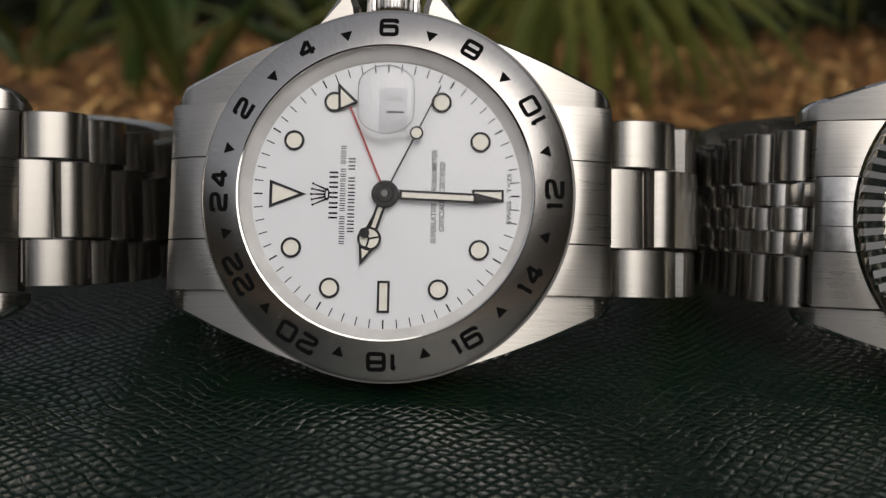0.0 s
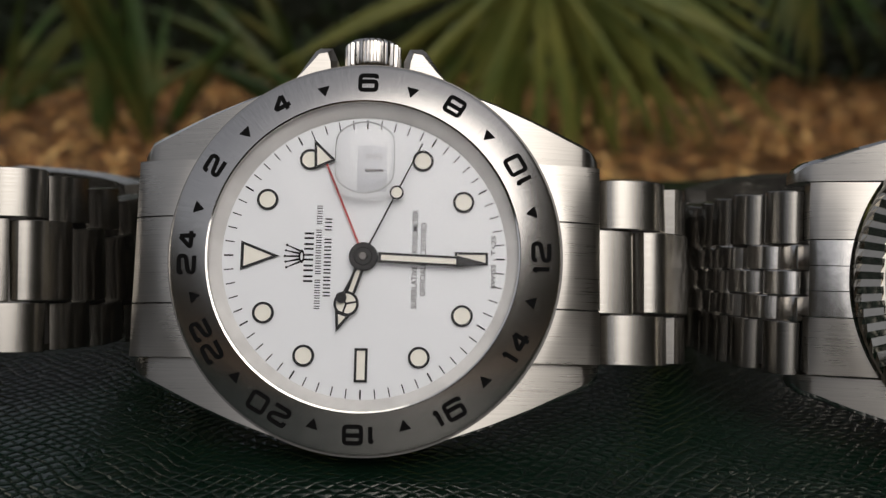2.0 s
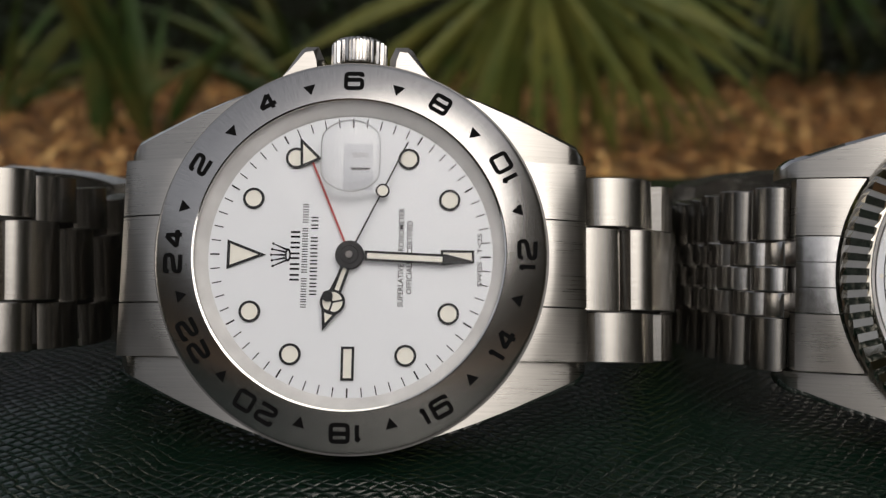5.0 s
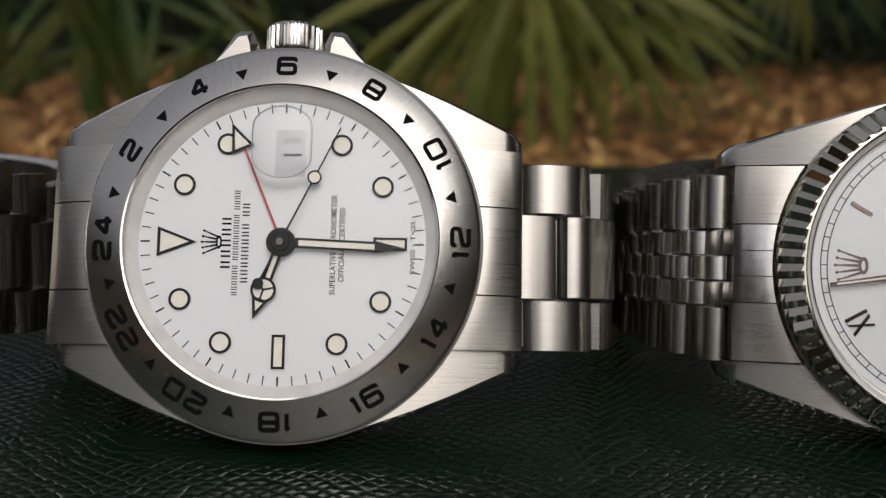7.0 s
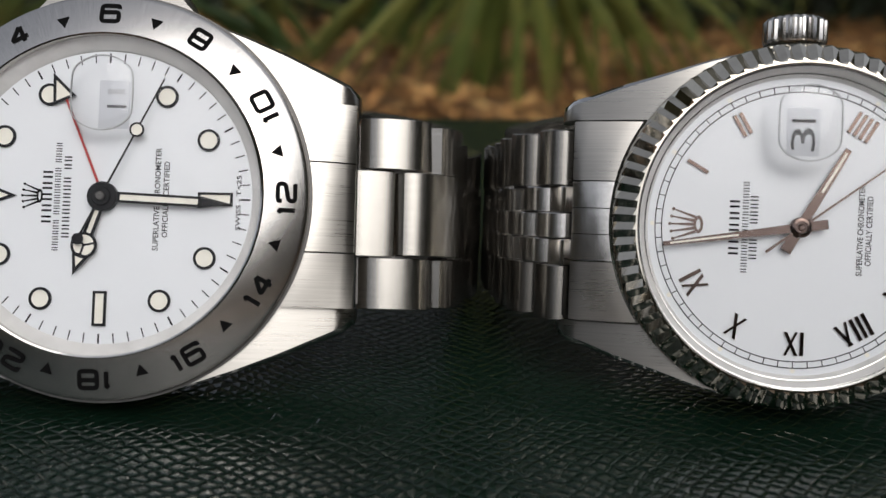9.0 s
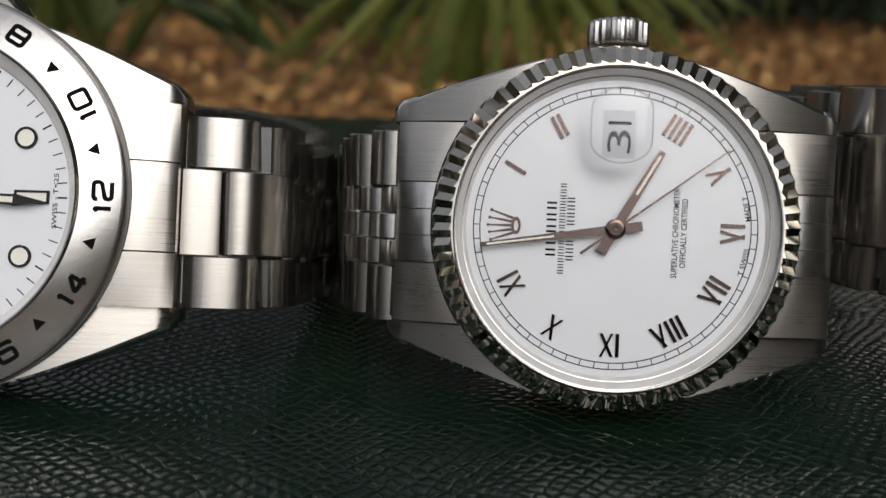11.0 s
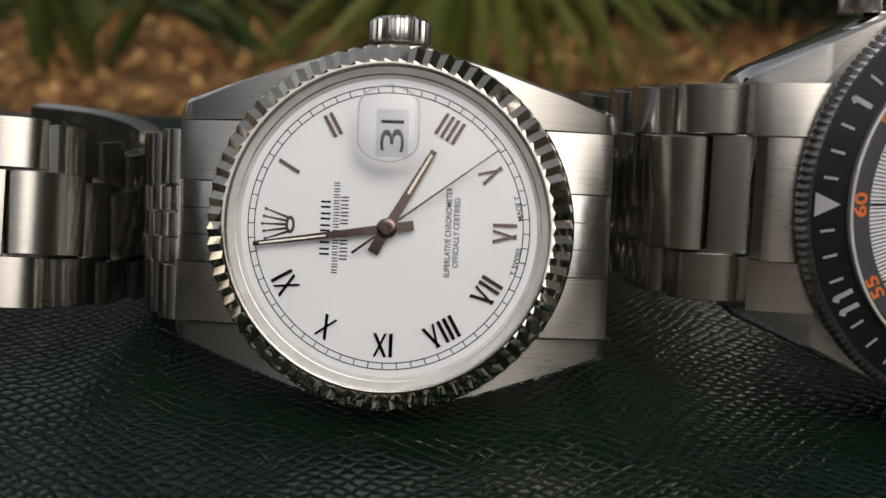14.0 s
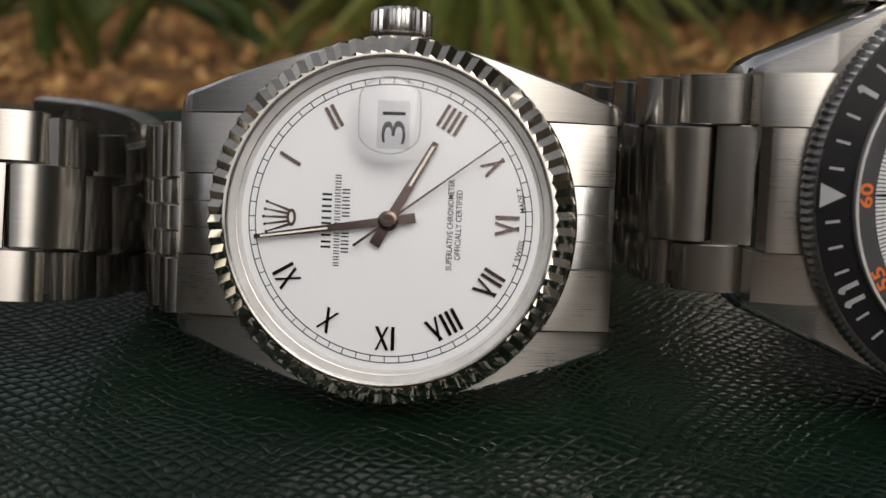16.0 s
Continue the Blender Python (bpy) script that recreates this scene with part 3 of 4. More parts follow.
# ---- leather and ground ----
def leather_case():
    """A flat case with rounded edges, on which the watches stand."""
    x0, x1, y0, y1, h, rad = -0.26, 0.34, 0.035, 0.268, 0.25, 0.009
    bm = bmesh.new()
    prof = [(rad - rad * math.sin(math.pi / 2 * k / 6), -rad + rad * math.cos(math.pi / 2 * k / 6)) for k in range(7)] + [(0.0, -h)]
    loops = []
    for ins, z in prof:
        pts = []
        for cx, cy, s in ((x1, y1, 0), (x0, y1, 1), (x0, y0, 2), (x1, y0, 3)):
            sx, sy = (1, -1, -1, 1)[s], (1, 1, -1, -1)[s]
            for k in range(7):
                a = math.pi / 2 * (s + k / 6)
                rc = 0.02
                pts.append((cx - sx * rc + (rc - ins) * math.cos(a), cy - sy * rc + (rc - ins) * math.sin(a), z))
        loops.append([bm.verts.new(p) for p in pts])
    for p, q in zip(loops, loops[1:-1]):
        for i in range(len(p)):
            j = (i + 1) % len(p)
            bm.faces.new((p[i], p[j], q[j], q[i]))
    bm.faces.new(loops[0])
    low = [v.co.copy() for v in loops[-1]]
    high = [v.co.copy() for v in loops[-2]]
    bmesh.ops.delete(bm, geom=loops[-1], context="VERTS")
    base = thing("leather_case", Matrix.Translation((0, 0, 0)), "dark green lizard-grain leather case standing on the ground", "case")
    part("lid", bm, LEATHER, base, smooth=40)
    side = bmesh.new()
    a, b = [side.verts.new(c) for c in high], [side.verts.new(c) for c in low]
    for i in range(len(a)):
        j = (i + 1) % len(a)
        side.faces.new((a[i], a[j], b[j], b[i]))
    side.faces.new(b)
    part("body", side, LEATHER, base, smooth=40)
    return base


leather_case()
GROUND_Z = -0.25


def ground():
    bm = bmesh.new()
    k = 70
    xs = np.concatenate(([-60, -20, -6], np.linspace(-2.4, 2.8, k), [6, 20, 60]))
    ys = np.concatenate(([-60, -20, -5, -1], np.linspace(0.2, 4.6, 66), [6, 20, 60]))
    grid = []
    for y in ys:
        row = []
        for x in xs:
            near = 1.0 if -2.4 <= x <= 2.8 and 0.35 < y < 4.5 else 0.0
            z = GROUND_Z - 0.004 + near * (0.03 * noise.noise((x * 3.1, y * 3.1, 0)) + 0.016 * noise.noise((x * 11, y * 11, 4)))
            row.append(bm.verts.new((x, y, z)))
        grid.append(row)
    for a, b in zip(grid, grid[1:]):
        for i in range(len(xs) - 1):
            bm.faces.new((a[i], a[i + 1], b[i + 1], b[i]))
    ob = part("ground", bm, SOIL, smooth=80)
    return tagged(ob, "brown leaf litter and soil under the plants", "ground", kind="structure")


ground()


def strips(items, name, mat, label, category, kind=""):
    """Many thin folded strips joined in one mesh; items: lists of (centre, width, side, normal)."""
    verts, faces = [], []
    for line in items:
        base = len(verts)
        for c, w, side, up in line:
            verts.extend((tuple(c - side * w / 2 + up * w * 0.25), tuple(c), tuple(c + side * w / 2 + up * w * 0.25)))
        for i in range(len(line) - 1):
            a, b = base + 3 * i, base + 3 * i + 3
            faces.extend(((a, a + 1, b + 1, b), (a + 1, a + 2, b + 2, b + 1)))
    me = bpy.data.meshes.new(name)
    me.from_pydata(verts, [], faces)
    me.materials.append(mat)
    ob = new(name, me)
    return tagged(ob, label, category, kind=kind) if label else ob


def pine_straw():
    rng = random.Random(11)
    items = []
    for _ in range(13000):
        y = 0.75 + 3.3 * rng.random() ** 1.2
        x = rng.uniform(-0.5 - 0.45 * y, 0.55 + 0.55 * y)
        a = rng.uniform(0, math.pi)
        ln = rng.uniform(0.03, 0.14)
        d = Vector((math.cos(a), math.sin(a), rng.uniform(-0.15, 0.25)))
        side = Vector((-math.sin(a), math.cos(a), 0))
        z = GROUND_Z + 0.02 * noise.noise((x * 3.1, y * 3.1, 0)) + rng.uniform(0.0, 0.03)
        c = Vector((x, y, z))
        w = rng.choice((0.002, 0.003, 0.003, 0.012, 0.018))
        bend = rng.uniform(-0.02, 0.02)
        items.append([(c + d * ln * (f - 0.5) + Vector((0, 0, bend * (1 - (2 * f - 1) ** 2))), w * (1 - 0.7 * abs(2 * f - 1)), side, Vector((0, 0, 1))) for f in (0, 0.33, 0.66, 1)])
    strips(items, "pine_straw", STRAW, "dry brown pine straw and dead leaves on the ground", "leaf litter", "stuff")


pine_straw()


def blade_line(root, direction, length, width, droop, k=7, side=None, twist=0.0):
    """A long leaf from root, arching down; widest near a third."""
    line = []
    p, d = Vector(root), Vector(direction).normalized()
    for i in range(k + 1):
        f = i / k
        s = side or d.cross(Vector((0, 1, 0)))
        if s.length < 1e-4:
            s = Vector((1, 0, 0))
        s = s.normalized()
        up = s.cross(d).normalized()
        w = width * (0.35 + 1.5 * f) if f < 0.33 else width * (1 - ((f - 0.33) / 0.67) ** 1.6)
        line.append((p.copy(), max(w, width * 0.04), s, up))
        p = p + d * length / k
        d = (d + Vector((0, 0, -droop / k))).normalized()
    return line


def fan_palm(hub, spread, count, length, width, label, seed, tilt=(0, 0.1, 0), mat=None, mid=-90.0):
    """A drooping fan leaf: blades leave one hub, with the stalk rising behind it."""
    rng = random.Random(seed)
    base = thing("fan_palm", Matrix.Translation((hub[0], hub[1] + 0.25, GROUND_Z)), label, "palm", "palms behind the case")
    inv = base.matrix_basis.inverted()
    for i in range(count):
        a = radians(mid + spread * (i / (count - 1) - 0.5) + rng.uniform(-3, 3))
        d = Vector((math.cos(a), rng.uniform(-0.25, 0.2), math.sin(a)))
        line = blade_line(inv @ Vector(hub), d, length * rng.uniform(0.75, 1.1), width * rng.uniform(0.8, 1.2), rng.uniform(0.1, 0.5))
        ob = strips([line], "leaf_blade", mat or FROND, "", "")
        ob.parent = base
    bm = bmesh.new()
    top = inv @ Vector(hub)
    prev = None
    for k in range(7):
        f = k / 6
        c = Vector((0, 0, -0.02)).lerp(top, f) + Vector((0, 0.08 * math.sin(math.pi * f), 0.10 * math.sin(math.pi * f)))
        r = 0.012 - 0.006 * f
        ring = [bm.verts.new(c + Vector((r * math.cos(q), r * math.sin(q), 0))) for q in (0, 1.26, 2.51, 3.77, 5.03)]
        if prev:
            for i in range(5):
                bm.faces.new((prev[i], prev[(i + 1) % 5], ring[(i + 1) % 5], ring[i]))
        prev = ring
    part("stalk", bm, FROND, base)
    return base


def strap_clump(root, count, length, width, label, seed, fan=100.0, lean=0.0, droop=0.8):
    """A tuft of strap leaves that rise from the ground and arch over."""
    rng = random.Random(seed)
    base = thing("strap_leaf_plant", Matrix.Translation(root), label, "plant", "strap-leaved plants behind the case")
    for i in range(count):
        a = radians(90 + lean + fan * (rng.random() - 0.5))
        d = Vector((math.cos(a), rng.uniform(-0.5, 0.3), math.sin(a)))
        line = blade_line(Vector((rng.uniform(-0.06, 0.06), rng.uniform(-0.05, 0.05), -0.01)), d, length * rng.uniform(0.6, 1.15), width * rng.uniform(0.7, 1.3), droop * rng.uniform(0.5, 1.5))
        ob = strips([line], "leaf_blade", BLADE, "", "")
        ob.parent = base
    return base


fan_palm((0.22, 1.75, 0.13), 150, 25, 0.52, 0.024, "green fan palm leaf drooping over pine straw", 3)
fan_palm((0.40, 2.05, 0.16), 150, 25, 0.52, 0.026, "yellow-green fan palm leaf behind the nearer leaf", 4)
fan_palm((1.15, 2.9, 0.22), 110, 11, 0.40, 0.03, "shaded fan palm leaf in the dark of the hedge", 8, mat=BLADE)
strap_clump((-0.60, 2.05, GROUND_Z), 9, 0.50, 0.034, "green strap-leaved plant with browning leaf bases", 5, 80, -4)
strap_clump((-0.22, 2.35, GROUND_Z), 9, 0.55, 0.032, "green strap-leaved plant with leaves arching sideways", 6, 120, 10)
strap_clump((-1.05, 2.5, GROUND_Z), 8, 0.50, 0.034, "shaded strap-leaved plant near the hedge", 7, 110, 0)
strap_clump((0.05, 2.6, GROUND_Z), 9, 0.45, 0.028, "thin strap-leaved plant under the palm", 9, 120, 0)


def shrub_leaves():
    rng = random.Random(21)
    items = []
    for _ in range(5200):
        y = rng.uniform(3.3, 4.1)
        x = rng.uniform(-2.4, 3.0)
        z = GROUND_Z + 0.9 * rng.random() ** 1.1
        a, e = rng.uniform(0, 2 * math.pi), rng.uniform(-1.0, 0.7)
        d = Vector((math.cos(a) * math.cos(e), math.sin(a) * math.cos(e), math.sin(e)))
        side = d.cross(Vector((rng.uniform(-1, 1), rng.uniform(-1, 1), 1))).normalized()
        up = side.cross(d)
        ln = rng.uniform(0.05, 0.13)
        c = Vector((x, y, z))
        items.append([(c + d * ln * f, w, side, up) for f, w in ((0, 0.004), (0.4, 0.028), (0.75, 0.02), (1, 0.002))])
    strips(items, "shrub", SHADED_LEAF, "leafy shrubs behind the palms, deep shade put into their colour", "shrub", "stuff")


shrub_leaves()


def hedge(name, pts, height, seed, label, sides=0.0, mat=None, gap=0.0):
    """A dense uneven hedge wall that closes the place; sides and gap shape the light out of view."""
    bm = bmesh.new()
    rows = []
    for k in range(13):
        f = k / 12
        row = []
        for i, (x, y) in enumerate(pts):
            h = height * (1 + 0.22 * noise.noise((x * 0.9, y * 0.9, seed))) * (1 + sides * (1.0 if x > 0 else 0.1) * min(1.0, (abs(x) / 6.0) ** 3)) * (1 - gap / (1 + math.exp((x + 0.75) * 6)))
            q = 0.18 * noise.noise((x * 2.3, y * 2.3, f * 5 + seed))
            row.append(bm.verts.new((x + q, y + q * 0.7 + 0.25 * f * f * (1 if y > 0 else -1), GROUND_Z - 0.05 + h * f)))
        rows.append(row)
    back = [bm.verts.new((v.co.x * 1.12, v.co.y * 1.12, v.co.z * 0.8)) for v in rows[-1]]
    rows.append(back)
    for a, b in zip(rows, rows[1:]):
        for i in range(len(pts) - 1):
            bm.faces.new((a[i], a[i + 1], b[i + 1], b[i]))
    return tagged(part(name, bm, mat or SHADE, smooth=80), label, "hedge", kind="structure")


# Its unseen height blocks sky from the leather's reflections; the gap lets some in.
hedge("backdrop_front", [(-5 + 10.5 * k / 60, 4.2 - 0.25 * abs(k / 30 - 1) ** 2) for k in range(61)], 8.5, 2, "dense hedge behind the palms coloured as deep shade, added height unseen, lower to one side", gap=0.9)
# Added out of view: steel mirrors this dark bulk, taller sides raise contrast.
hedge("backdrop_rear", [(6.5 * math.cos(a), 6.5 * math.sin(a)) for a in np.linspace(math.pi * 0.86, math.pi * 2.14, 71)], 2.0, 7, "unseen hedge added on the far side to darken what the steel mirrors", 3.0, REAR_HEDGE)

# ---- things: the watches ----
GROUP = "steel wristwatches in a row"


def minute_ticks(bm, r0, r1, w, z0, z1, skip=(), bold=1.0):
    for i in range(60):
        if i * 6 in skip:
            continue
        ww = w * (bold if i % 5 == 0 else 1)
        slab(turned(box(-ww / 2, ww / 2, r0, r1), i * 6), z0, z1, bm)
    return bm


def dial_disc(watch, r, z, mat, name="dial"):
    return part(name, lathe([(0, z), (r, z), (r, z - 0.4), (0, z - 0.4)], 96), mat, watch)


def lettering(parent, text, width, height, x, y, z, mat, rz=0.0, name="lettering"):
    return part(name, glyphs(text, width, height, weight=0.008), mat, parent, m=Matrix.Translation((x * MM, y * MM, z * MM)) @ pose(0, 0, 0, 0, 0, rz))


def dual_time_watch():
    wm = watch_pose((-6.15, 98.98, 20.96), 21.7, -2.99, 0.0)
    w = thing("wristwatch", wm, "brushed steel wristwatch with white dial and engraved 24-hour bezel", "watch", GROUP)
    part("case", case_mesh(CASE_40, 2.9, 19.0, -1.5, -8.0), [BRUSHED, POLISHED], w, smooth=40, m=Matrix.Translation((-0.3 * MM, 0, 0)))
    for s in (1, -1):
        pts = [(18.0, s * 8.7), (19.2, s * 7.7), (21.9, s * 5.9), (22.25, s * 5.4), (22.25, s * 4.1), (20.9, s * 3.5), (18.0, s * 3.5)]
        part("crown_guard", slab(pts[::s], -6.6, -1.6, inset=0.6), BRUSHED, w)
    cr = part("crown", crown_mesh(3.05, 20.6, 23.5, -4.6), CROWN_STEEL, w, "fluted polished steel winding crown", smooth=25)
    # bezel: a shallow cone with engraved figures
    zc = lambda r: 0.0 + (17.5 - r) * 0.22
    prof = [(15.75, -0.9), (15.75, zc(15.9) + 0.05), (15.95, zc(15.95) + 0.02), (16.05, zc(16.05)), (19.6, zc(19.6)), (19.95, zc(19.6) - 0.28), (20.05, zc(19.6) - 0.7), (20.0, -1.55), (19.2, -1.75), (15.75, -1.75)]
    bez = part("bezel", lathe(prof, 160, closed=True), BRUSHED_BEZEL, w, "sunray-brushed steel bezel with black engraved hours", smooth=30)
    # Solid dark ring stands in for the shade inside the bezel gap.
    part("bezel_gap_shade", lathe([(19.8, -1.7), (20.28, -1.7), (20.28, -1.44), (19.8, -1.44)], 140, closed=True), DARK_PIN, w, "dark ring painting the shade in the gap between bezel and case", smooth=30)
    tilt = math.degrees(math.atan(0.22))
    for h in range(2, 25, 2):
        inward = 8 <= h <= 16
        t = str(h)
        part("numeral", square_figures(t, 2.1, 2.1, 0.42, 0.40), ENGRAVED, bez, m=at_clock(17.95, zc(17.95) + 0.02, h * 15, inward, tilt))
    for h in range(1, 25, 2):
        part("hour_triangle", slab([(-0.62, 0.5), (0, -0.6), (0.62, 0.5)], 0, 0.03), ENGRAVED, bez, m=at_clock(17.5, zc(17.5) + 0.02, h * 15, False, tilt))
    part("rehaut", lathe([(15.72, 0.1), (14.55, -0.72), (14.4, -0.95), (15.72, -0.95)], 120, closed=True), REHAUT, w, smooth=30)
    part("gasket", lathe([(15.62, 0.12), (15.62, 0.92), (15.78, 0.98), (15.9, 0.55)], 120), POLISHED, w, "thin polished ring round the crystal", smooth=30)
    dz = -0.75
    dial = dial_disc(w, 14.5, dz, WHITE_DIAL)
    part("minute_track", minute_ticks(bmesh.new(), 13.35, 14.3, 0.11, dz, dz + 0.03, bold=1.5), INK, dial)
    for h in (1, 2, 4, 5, 7, 8, 10, 11):
        x, y = turned([(0, 0)], h * 30, 11.6)[0]
        k = part("hour_marker", frame_slab(circle(x, y, 1.1), circle(x, y, 0.84), dz, dz + 0.22), BLACK, dial)
        part("lume", slab(circle(x, y, 0.86), dz, dz + 0.15), LUME, dial)
    for clock in (180, 270):
        o, i = turned(box(-0.66, 0.66, 9.2, 12.6), clock), turned(box(-0.42, 0.42, 9.45, 12.35), clock)
        part("hour_marker", frame_slab(o, i, dz, dz + 0.22), BLACK, dial)
        part("lume", slab(i, dz, dz + 0.15), LUME, dial)
    o, i = [(-1.5, 12.55), (0, 8.6), (1.5, 12.55)], [(-1.1, 12.25), (0, 9.35), (1.1, 12.25)]
    part("hour_marker", frame_slab(o[::-1], i[::-1], dz, dz + 0.22), BLACK, dial)
    part("lume", slab(i, dz, dz + 0.15), LUME, dial)
    crown_logo(dial, 7.1, 2.3, 1.95, INK, dz)
    for count, wd, ht, y in (((5,), 5.5, 0.95, 5.65), ((6, 9, 4), 10.8, 0.58, 4.66), ((8, 2), 8.3, 0.72, 3.72)):
        part("name_bars", word_bars(count, wd, ht), INK, dial, m=Matrix.Translation((0, y * MM, dz * MM)))
    lettering(dial, "SUPERLATIVE CHRONOMETER", 10.1, 0.56, -0.1, -5.15, dz, INK)
    lettering(dial, "OFFICIALLY CERTIFIED", 7.5, 0.56, -0.1, -6.02, dz, INK)
    lettering(dial, "SWISS - T<25", 5.4, 0.46, -0.3, -13.15, dz, INK)
    # date, as the magnifier shows it
    dat = part("date_window", slab(box(6.8, 11.6, -2.1, 0.95), dz, dz + 0.02), DATE_PAPER, dial)
    part("date_figure", slab(box(8.87, 9.14, -1.75, 0.15), dz + 0.02, dz + 0.04), GREY_PRINT, dat)
    part("date_smudge", slab(box(10.2, 10.75, -1.6, 0.1), dz + 0.03, dz + 0.045), SILVER_PRINT, dat)
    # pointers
    z = dz + 0.55
    hub = [(0, z + 0.8), (0.42, z + 0.8), (0.5, z + 0.74), (0.5, z + 0.62), (0.85, z + 0.62), (0.95, z + 0.52), (0.95, z + 0.42), (1.35, z + 0.42), (1.45, z + 0.3), (1.45, z - 0.4), (0, z - 0.4)]
    hubp = part("hand_hub", lathe(hub, 40), BLACK, w, smooth=30)
    part("pin", lathe([(0, z + 0.9), (0.36, z + 0.9), (0.44, z + 0.82), (0.44, z + 0.75), (0, z + 0.75)], 24), DARK_PIN, hubp, "dark steel centre pin", smooth=30)
    g = part("hour_hand_24", slab(turned(box(-0.11, 0.11, 1.2, 10.6), 67), z - 0.25, z - 0.15), RED, w, "red 24-hour hand with white arrow tip")
    o, i = turned([(-1.2, 10.35), (1.2, 10.35), (0, 13.3)], 66), turned([(-0.78, 10.62), (0.78, 10.62), (0, 12.55)], 66)
    part("arrow_tip", frame_slab(o, i, z - 0.27, z - 0.1), BLACK, g)
    part("lume", slab(i, z - 0.25, z - 0.14), LUME, g)
    hc = 288.5
    hh = part("hour_hand", frame_slab(turned(circle(0, 5.05, 1.28), hc), turned(circle(0, 5.05, 1.02), hc), z, z + 0.14), BLACK, w, "black-edged hour hand with three-spoke lume disc")
    part("lume", slab(turned(circle(0, 5.05, 1.04), hc), z + 0.01, z + 0.09), LUME, hh)
    for a in (0, 120, 240):
        sp = [(x, y + 5.05) for x, y in turned(box(-0.1, 0.1, 0.0, 1.05), a)]
        part("spoke", slab(turned(sp, hc), z + 0.08, z + 0.13), BLACK, hh)
    part("stem", frame_slab(turned(box(-0.5, 0.5, 1.0, 3.9), hc), turned(box(-0.22, 0.22, 1.2, 3.8), hc), z, z + 0.13), BLACK, hh)
    part("stem_lume", slab(turned(box(-0.23, 0.23, 1.2, 3.8), hc), z + 0.02, z + 0.08), LUME, hh)
    part("tip", frame_slab(turned([(-0.85, 5.95), (0.85, 5.95), (0, 8.1)], hc), turned([(-0.42, 6.3), (0.42, 6.3), (0, 7.3)], hc), z, z + 0.13), BLACK, hh)
    part("tip_lume", slab(turned([(-0.43, 6.3), (0.43, 6.3), (0, 7.3)], hc), z + 0.02, z + 0.08), LUME, hh)
    mc = 182.3
    mh = part("minute_hand", frame_slab(turned(box(-0.52, 0.52, 1.5, 9.9), mc), turned(box(-0.28, 0.28, 1.8, 9.6), mc), z + 0.22, z + 0.36), BLACK, w, "black-edged minute hand filled with lume")
    part("lume", slab(turned(box(-0.29, 0.29, 1.8, 9.6), mc), z + 0.24, z + 0.31), LUME, mh)
    part("tip", slab(turned([(-0.62, 9.4), (0.62, 9.4), (0.0, 12.5)], mc), z + 0.2, z + 0.34), BLACK, mh)
    sc = 116.3
    sh = part("second_hand", slab(turned([(-0.1, -4.6), (0.1, -4.6), (0.07, 13.0), (-0.07, 13.0)], sc), z + 0.45, z + 0.55), BLACK, w, "thin black second hand with white dot")
    part("ring", frame_slab(turned(circle(0, 7.3, 0.72), sc), turned(circle(0, 7.3, 0.55), sc), z + 0.44, z + 0.6), BLACK, sh)
    part("lume", slab(turned(circle(0, 7.3, 0.57), sc), z + 0.45, z + 0.57), LUME, sh)
    part("counterweight", slab(turned(circle(0, -4.7, 0.55), sc), z + 0.44, z + 0.57), BLACK, sh)
    cry = part("crystal", lathe([(15.72, 0.1), (15.72, 0.75), (15.5, 1.0), (15.1, 1.06), (0, 1.06)], 120), GLASS, w, "flat clear sapphire crystal", smooth=25)
    mag = part("magnifier", lens_mesh(6.1, 13.4, 6.0, 1.08, 0.65), LENS, cry, "domed magnifier over the date", smooth=60)
    part("edge", lens_edge(6.1, 13.4, 6.0, 1.08, 0.65), LENS_EDGE, mag).visible_shadow = False
    for o in w.children:
        if o.name.split(".")[0] in ("dial", "hand_hub", "hour_hand_24", "hour_hand", "minute_hand", "second_hand"):
            o.matrix_basis = Matrix.Translation((-0.2 * MM, 0, 0))
    end_links(w, 20.1, 24.3, -1.7, -3.2, ((-10.6, -5.18, BRUSHED), (-5.02, 3.85, BRUSHED), (4.0, 9.9, BRUSHED)))
    bracelet(w, wm, strap_line(wm, 24.4, 22.4, 25.5, 36.2, z0=-5.0, lead=(0.0, 6.6), bend=12.0, sag=1.1), oyster_rows(20), 7.5, 21.6, "three-row brushed steel link bracelet closed in a loop", 18.6, 0.37)
    return w


def roman(text):
    """Strokes of a Roman figure, as slabs 2.3 mm tall about the origin."""
    h, sw = 1.15, 0.175
    bm = bmesh.new()
    widths = {"I": 0.62, "V": 1.5, "X": 1.5}
    total = sum(widths[c] for c in text)
    x = -total / 2
    for k, c in enumerate(text):
        wd = widths[c]
        cx = x + wd / 2
        if c == "I":
            slab(box(cx - sw, cx + sw, -h, h), 0, 0.2, bm, inset=0.05)
        else:
            e = wd / 2 - 0.22
            lo = (0.12, -0.12) if c == "V" else (e, -e)
            slab([(cx - e - sw, h), (cx + lo[0] - sw, -h), (cx + lo[0] + sw * 0.9, -h), (cx - e + sw * 0.9, h)][::-1], 0, 0.2, bm, inset=0.05)
            slab([(cx + e - sw * 0.7, h), (cx + lo[1] - sw * 0.7, -h), (cx + lo[1] + sw * 0.7, -h), (cx + e + sw * 0.7, h)][::-1], 0, 0.215, bm, inset=0.05)
        x += wd
    return bm


